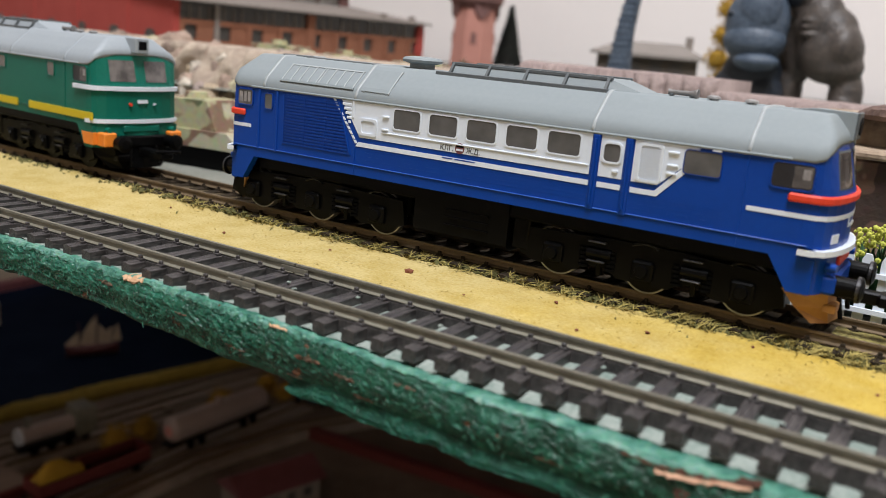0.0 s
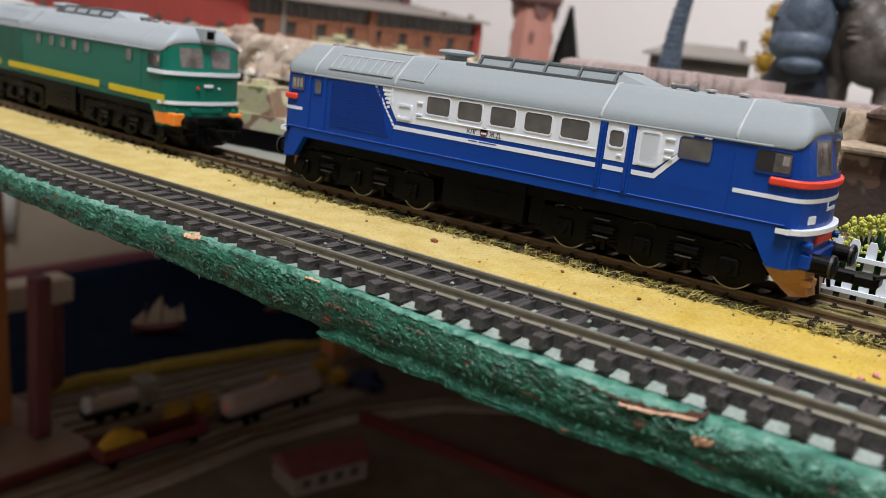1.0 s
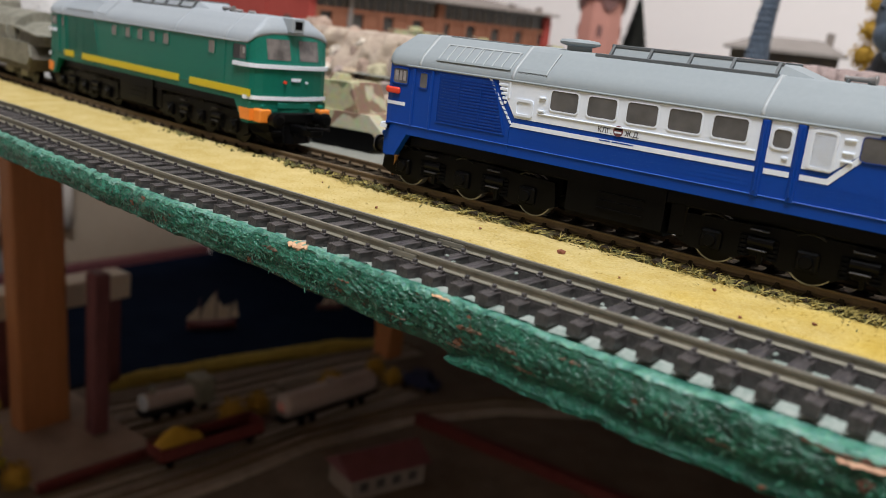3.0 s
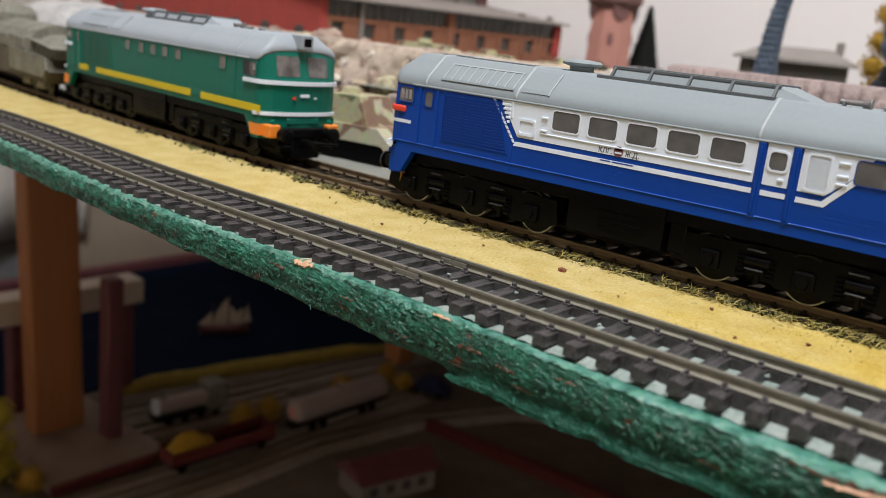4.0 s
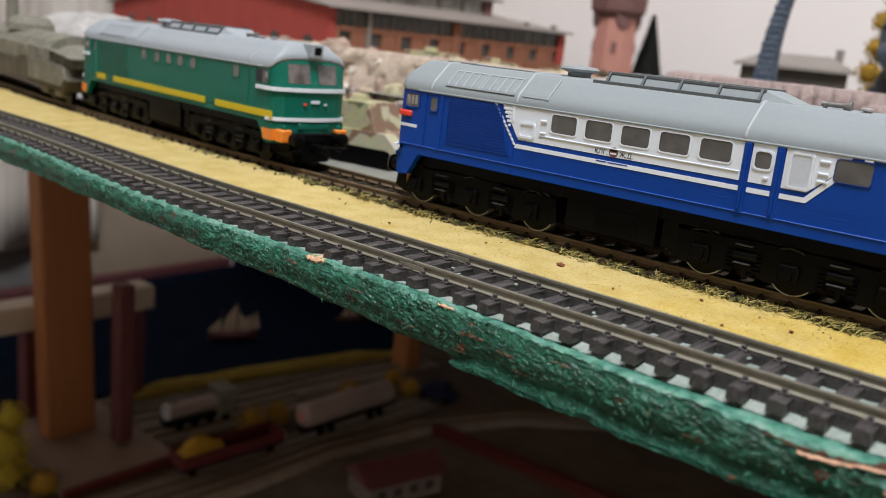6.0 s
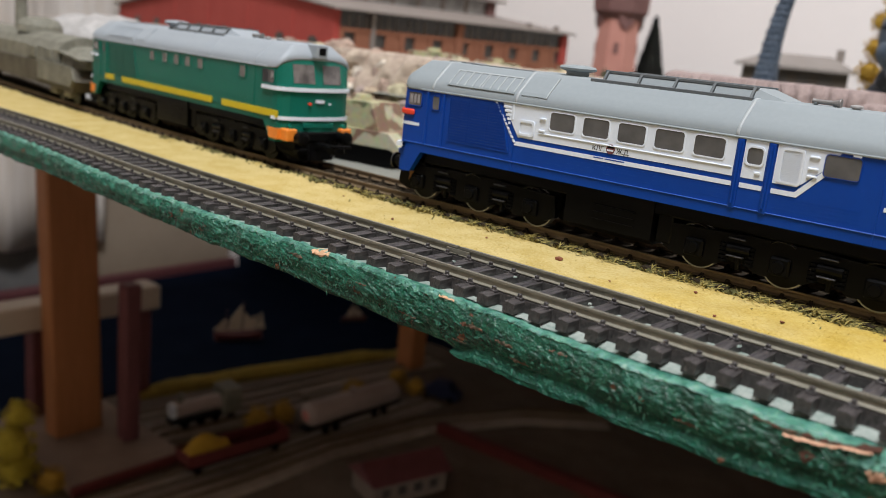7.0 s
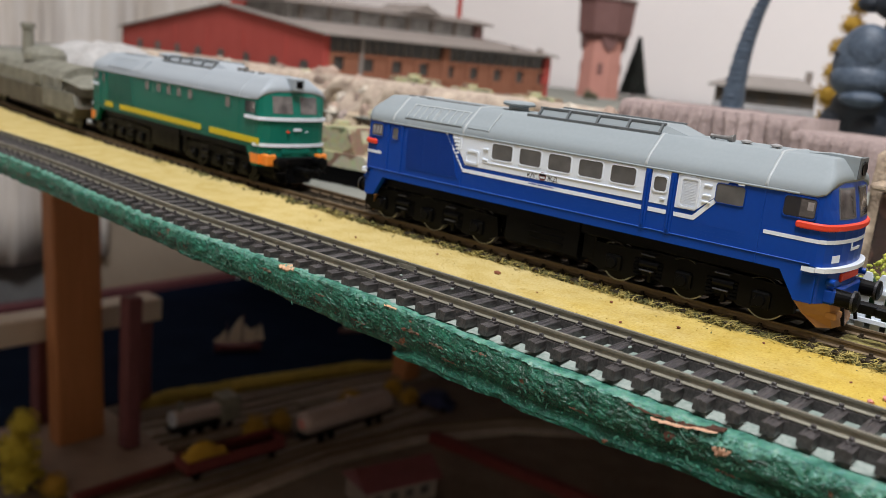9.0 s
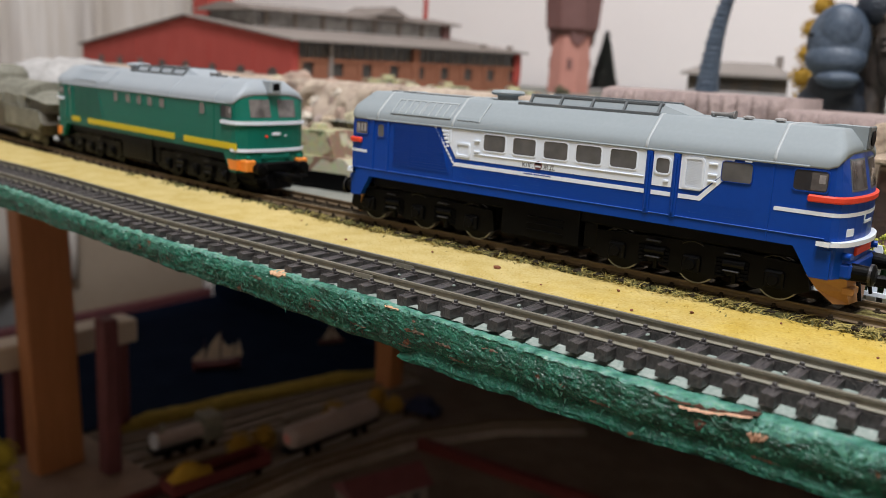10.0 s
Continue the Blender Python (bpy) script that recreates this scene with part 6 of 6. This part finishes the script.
def mound(name, label, path, wide, high, material, category):
    bm, rings = B(), []
    n = 60
    for k in range(n + 1):
        u = k / n * (len(path) - 1)
        a = int(min(u, len(path) - 2))
        f = u - a
        p, q = Vector(path[a]), Vector(path[a + 1])
        c, d = p.lerp(q, f), (q - p).normalized()
        s = Vector((-d.y, d.x, 0))
        e = min(1, 6 * min(k, n - k) / n + 0.12)
        rings.append([tuple(c + s * wide * (j / 6 - 1) + Vector((0, 0, e * high * math.sin(math.pi * j / 12) ** 0.7 * (1 + 0.25 * nz(c.x / 20, c.y / 20, j))))) for j in range(13)])
    loft(bm, rings)
    return tagged(part(name, bm, material, smooth=True), label, category, kind="structure")


YTURF = mat("yellow_turf", (0.42, 0.31, 0.05), (0.20, 0.145, 0.025), 0.95, grain=2, stain=14, bump=0.8, depth=1.0)
GRAVEL = mat("grey_brown_ballast", (0.44, 0.38, 0.32), (0.22, 0.185, 0.155), 0.95, grain=2, stain=18, bump=0.8, depth=1.0)
TANKGREY = mat("tank_grey", (0.42, 0.34, 0.31), (0.28, 0.22, 0.20), 0.5, stain=30)
mound("embankment", "yellow turf embankment along the painted sea", [(-838, 320, ZL), (-800, 511, ZL), (-744, 740, ZL)], 15, 13, YTURF, "embankment")
mound("ballast_bed", "grey ballast of the lower track", [(-765, 300, ZL), (-742, 420, ZL), (-722, 600, ZL), (-690, 760, ZL)], 24, 5, GRAVEL, "ballast")
mound("ballast_bed", "grey ballast of the curved lower track", [(-585, 150, ZL), (-572, 308, ZL), (-572, 430, ZL), (-546, 568, ZL), (-484, 695, ZL), (-400, 780, ZL)], 24, 5, GRAVEL, "ballast")
mound("ballast_bed", "grey ballast under the goods wagons", [(-622, 150, ZL), (-604, 350, ZL), (-596, 640, ZL)], 24, 4, GRAVEL, "ballast")


def low_rails(pts):
    tr = thing("lower_track", "brown model rails on the lower level", "model track", "tracks on the lower level")
    for o in (-8.6, 8.6):
        bm, rings = B(), []
        for k, p in enumerate(pts):
            a, b = pts[max(0, k - 1)], pts[min(len(pts) - 1, k + 1)]
            d = Vector((b[0] - a[0], b[1] - a[1], 0)).normalized()
            c = Vector((p[0], p[1], 0)) + Vector((-d.y, d.x, 0)) * o
            s = Vector((-d.y, d.x, 0)) * 0.6
            rings.append([tuple(c - s + Vector((0, 0, ZL + 5))), tuple(c + s + Vector((0, 0, ZL + 5))), tuple(c + s + Vector((0, 0, ZL + 8.5))), tuple(c - s + Vector((0, 0, ZL + 8.5)))])
        loft(bm, rings)
        part("rail", bm, RUST, tr)


low_rails([(-585, 150), (-572, 308), (-572, 430), (-546, 568), (-484, 695), (-400, 780)])
low_rails([(-765, 300), (-742, 420), (-722, 600), (-690, 760)])
low_rails([(-622, 150), (-604, 350), (-596, 640)])
mound("ballast_bed", "grey ballast under the small locomotive", [(-722, 240, ZL), (-708, 360, ZL), (-694, 500, ZL)], 20, 4, GRAVEL, "ballast")
low_rails([(-722, 240), (-708, 360), (-694, 500)])


def goods_wagon(at, turn, load, long=96):
    w = thing("goods_wagon", "dark red open goods wagon with a yellow load" if load else "dark red open goods wagon standing empty", "model wagon", "goods wagons on the lower level", at=at, turn=turn)
    part("floor", box(B(), -long / 2, long / 2, -15, 15, 10, 13, 0.4), BLACK, w)
    for y in (-15, 14):
        part("side", box(B(), -long / 2, long / 2, y, y + 1, 13, 27, 0.3), WAGONRED, w)
    for x in (-long / 2, long / 2 - 1):
        part("end", box(B(), x, x + 1, -14, 14, 13, 27, 0.3), WAGONRED, w)
    for x in (-long / 2 + 14, long / 2 - 14):
        for y in (-8.6, 8.6):
            part("wheel", tube(B(), (x, y - 1, 14 - 8), (x, y + 1, 14 - 8), 5.6, 5.6, 18), BLACK, w)
    if load:
        bm, rings = B(), []
        for k in range(21):
            u = k / 20
            rings.append([(-long / 2 + 3 + u * 0.42 * long, -13 + 26 * j / 8, 20 + (21 * math.sin(math.pi * j / 8) * (math.sin(math.pi * u) ** 0.4) * (0.6 + 0.5 * abs(math.sin(math.pi * u + 0.6)))) + 1.5 * nz(k * 0.7, j * 0.8)) for j in range(9)])
        loft(bm, rings, caps=False, closed=False)
        part("load", bm, mat("yellow_load", (0.52, 0.33, 0.03), (0.38, 0.22, 0.02), 0.9, stain=6), w, "yellow heaped load", smooth=True)
    return w


goods_wagon((-606, 322, ZL + 8.5), 86, True, 126)
tagged(part("yard_rim", prism(B(), [(-520, 566), (-140, 594), (-141, 606), (-521, 578)], ZL, ZL + 13, "xy"), WAGONRED), "dark red wooden rim across the lower level", "trim", kind="structure")


def tank_wagon(at, turn, long=140):
    w = thing("tank_wagon", "pale grey tank wagon with a pinkish end", "model wagon", at=at, turn=turn)
    bm, rings = B(), []
    for x, r in ((-long / 2, 6), (-long / 2 + 1.5, 11), (-long / 2 + 5, 13.8), (-long / 2 + 9, 14.5), (long / 2 - 9, 14.5), (long / 2 - 5, 13.8), (long / 2 - 1.5, 11), (long / 2, 6)):
        rings.append([(x, r * math.cos(t), 27 + r * math.sin(t)) for t in (2 * math.pi * k / 24 for k in range(24))])
    loft(bm, rings)
    body = part("tank", bm, TANKGREY, w, smooth=True)
    part("end_disc", tube(B(), (-long / 2 - 0.6, 0, 27), (-long / 2 + 0.4, 0, 27), 6.5, 6.5, 20), SCRAP, body)
    part("dome", tube(B(), (0, 0, 40), (0, 0, 46), 5, 4.5), TANKGREY, w)
    part("frame", box(B(), -long / 2 - 4, long / 2 + 4, -8, 8, 9.5, 13, 0.4), BLACK, w)
    for x in (-48, -32, 32, 48):
        for y in (-8.6, 8.6):
            part("wheel", tube(B(), (x, y - 1, 5.8), (x, y + 1, 5.8), 5.6, 5.6, 18), BLACK, w)


tank_wagon((-598, 492, ZL + 8.5), 88, 146)


def bushes(name, label, balls, material, category, seed, base=ZL):
    rnd = random.Random(seed)
    th = thing(name, label, category, at=(balls[0][0], balls[0][1], base))
    bm = B()
    for x, y, z, r in balls:
        for k in range(260):
            v = Vector((rnd.gauss(0, 1), rnd.gauss(0, 1), rnd.gauss(0, 1))).normalized()
            p = Vector((x - balls[0][0], y - balls[0][1], z)) + v * r * rnd.uniform(0.6, 1.05)
            if p.z < 0:
                continue
            w = r * 0.16
            vs = [bm.verts.new(p + Vector((rnd.uniform(-w, w), rnd.uniform(-w, w), rnd.uniform(-w, w)))) for q in range(4)]
            bm.faces.new(vs[:3]), bm.faces.new(vs[1:])
        bmesh.ops.create_icosphere(bm, subdivisions=2, radius=r * 0.72, matrix=Matrix.Translation((x - balls[0][0], y - balls[0][1], max(z, r * 0.5))))
    part("foliage", bm, material, th)
    part("stem", tube(B(), (0, 0, 0), (0, 0, max(6, balls[0][2])), 2.5, 1.5, 8), TANKBROWN, th)


YLEAF = mat("yellow_leaf", (0.62, 0.50, 0.05), (0.36, 0.29, 0.03), 0.9, stain=8)
bushes("yellow_bush", "tall yellow model bush on the lower level", [(-712, 132, 18, 22), (-708, 126, 48, 23), (-716, 138, 72, 16)], YLEAF, "bush", 1)
bushes("yellow_bush", "small round yellow model bush on the lower level", [(-676, 150, 13, 15)], GOLDLEAF, "bush", 2)
bushes("yellow_bush", "low yellow model bushes beside the track", [(-661, 397, 14, 18), (-662, 436, 13, 16)], GOLDLEAF, "bush", 3)
bushes("yellow_bush", "low yellow model bushes beside the post", [(-654, 635, 14, 15), (-616, 628, 14, 14)], GOLDLEAF, "bush", 4)
bushes("yellow_bush", "low yellow model bush behind the tank wagon", [(-652, 549, 17, 16)], GOLDLEAF, "bush", 5)


def small_loco():
    w = thing("small_locomotive", "small whitish grey model locomotive in shade", "model locomotive", at=(-708, 354, ZL + 8.5), turn=84)
    part("boiler", tube(B(), (-42, 0, 22), (20, 0, 22), 9, 9, 20), TANKGREY, w)
    part("cab", box(B(), 18, 42, -14, 14, 8, 40, 1), OLIVE, w)
    part("front_plate", tube(B(), (-44, 0, 22), (-41, 0, 22), 9.6, 9.6, 20), WHITE, w)
    part("funnel", tube(B(), (-32, 0, 30), (-32, 0, 42), 3, 3.6, 14), OLIVE, w)
    part("frame", box(B(), -46, 44, -10, 10, 6, 11, 0.5), BLACK, w)
    for x in (-30, -10, 10, 30):
        for y in (-8.6, 8.6):
            part("wheel", tube(B(), (x, y - 1, 5.8), (x, y + 1, 5.8), 5.6, 5.6, 18), BLACK, w)


small_loco()


SAIL = mat("cream_sail_cloth", (0.72, 0.63, 0.50), (0.48, 0.41, 0.32), 0.9, stain=20)


def ship():
    sh = thing("sailing_ship", "small model sailing ship with pale sails on painted sea", "model ship", at=(-925, 560, ZL + 3), turn=62)
    hull = []
    for x, w, t in ((-34, 1, 15), (-28, 7, 13), (-10, 9.5, 11), (14, 8.5, 11), (28, 4.5, 13), (38, 0.6, 16)):
        hull.append([(x, -w, t), (x, -w * 0.7, t * 0.4), (x, 0, 0), (x, w * 0.7, t * 0.4), (x, w, t)])
    part("hull", loft(B(), hull), MAROON, sh)
    for x, h in ((-16, 50), (8, 62)):
        part("mast", tube(B(), (x, 0, 8), (x, 0, h), 0.9, 0.6, 8), TANKBROWN, sh)
    for pts in ([(-36, 17), (-15, 15), (-16, 36), (-22, 30)], [(-15, 16), (6, 15), (7, 58), (-2, 47), (-10, 34)], [(9, 16), (27, 16), (30, 40), (20, 33), (10, 46)]):
        part("sail", prism(B(), pts, -0.5, 0.5), SAIL, sh)
    part("jib", prism(B(), [(28, 18), (42, 18), (36, 46)], -0.4, 0.4), SAIL, sh)


ship()


def boat():
    bo = thing("small_boat", "tiny model boat with a pale sail on painted sea", "model ship", at=(-892, 775, ZL + 3), turn=62)
    part("hull", loft(B(), [[(x, -w, 8), (x, 0, 0), (x, w, 8)] for x, w in ((-22, 1), (-14, 5), (8, 5), (22, 0.6))]), TANKBROWN, bo)
    part("mast", tube(B(), (0, 0, 5), (0, 0, 34), 0.7, 0.5, 8), TANKBROWN, bo)
    part("sail", prism(B(), [(-14, 10), (-1, 9), (-1, 32)], -0.4, 0.4), SAIL, bo)
    part("jib", prism(B(), [(2, 10), (16, 10), (2, 28)], -0.4, 0.4), SAIL, bo)


boat()


NAVY = mat("navy_toy_paint", (0.012, 0.02, 0.07), (0.008, 0.014, 0.05), 0.5)


def blue_car(at, turn):
    w = thing("toy_car", "dark blue model car on the lower level", "model car", at=at, turn=turn)
    part("body", prism(B(), [(-28, 4), (-28, 14), (-16, 16), (-10, 25), (12, 25), (19, 15), (28, 12), (28, 4)], -11, 11), NAVY, w)
    for x in (-18, 18):
        for y in (-10, 10):
            part("wheel", tube(B(), (x, y - 1.5, 4.5), (x, y + 1.5, 4.5), 4.5, 4.5, 16), BLACK, w)


blue_car((-590, 655, ZL), 20)
HS = thing("station_shed", "grey brown model shed with dark red roof in shade", "model building", at=(-455, 430, ZL), turn=75)
part("wall", box(B(), -45, 45, -24, 24, 0, 26, 0.5), ROOFING, HS)
part("roof", prism(B(), [(-29, 25), (0, 42), (29, 25)], -50, 50, "yz"), MAROON, HS)
for k in range(4):
    part("window", box(B(), -36 + 20 * k, -26 + 20 * k, -24.6, -23, 8, 18), DARKWIN, HS)
bushes("golden_shrub", "tall golden leaved model shrub behind the toy figure", [(-50, 404, 14, 10), (-54, 404, 30, 9), (-52, 402, 46, 8), (-50, 400, 62, 8), (-46, 402, 78, 8), (-42, 402, 92, 8)], GOLDLEAF, "bush", 12, PLAT)
SHRUB = mat("dull_shrub", (0.16, 0.15, 0.09), (0.08, 0.08, 0.05), 0.95, stain=8)
for k, (x, y, r) in enumerate(((-345, 560, 6), (-318, 640, 5), (-290, 600, 4))):
    bushes("low_shrub", "dull brown green model shrub beside the buildings", [(x, y, r * 0.7, r), (x + r, y + 4, r * 0.5, r * 0.7)], SHRUB, "bush", 30 + k, PLAT)
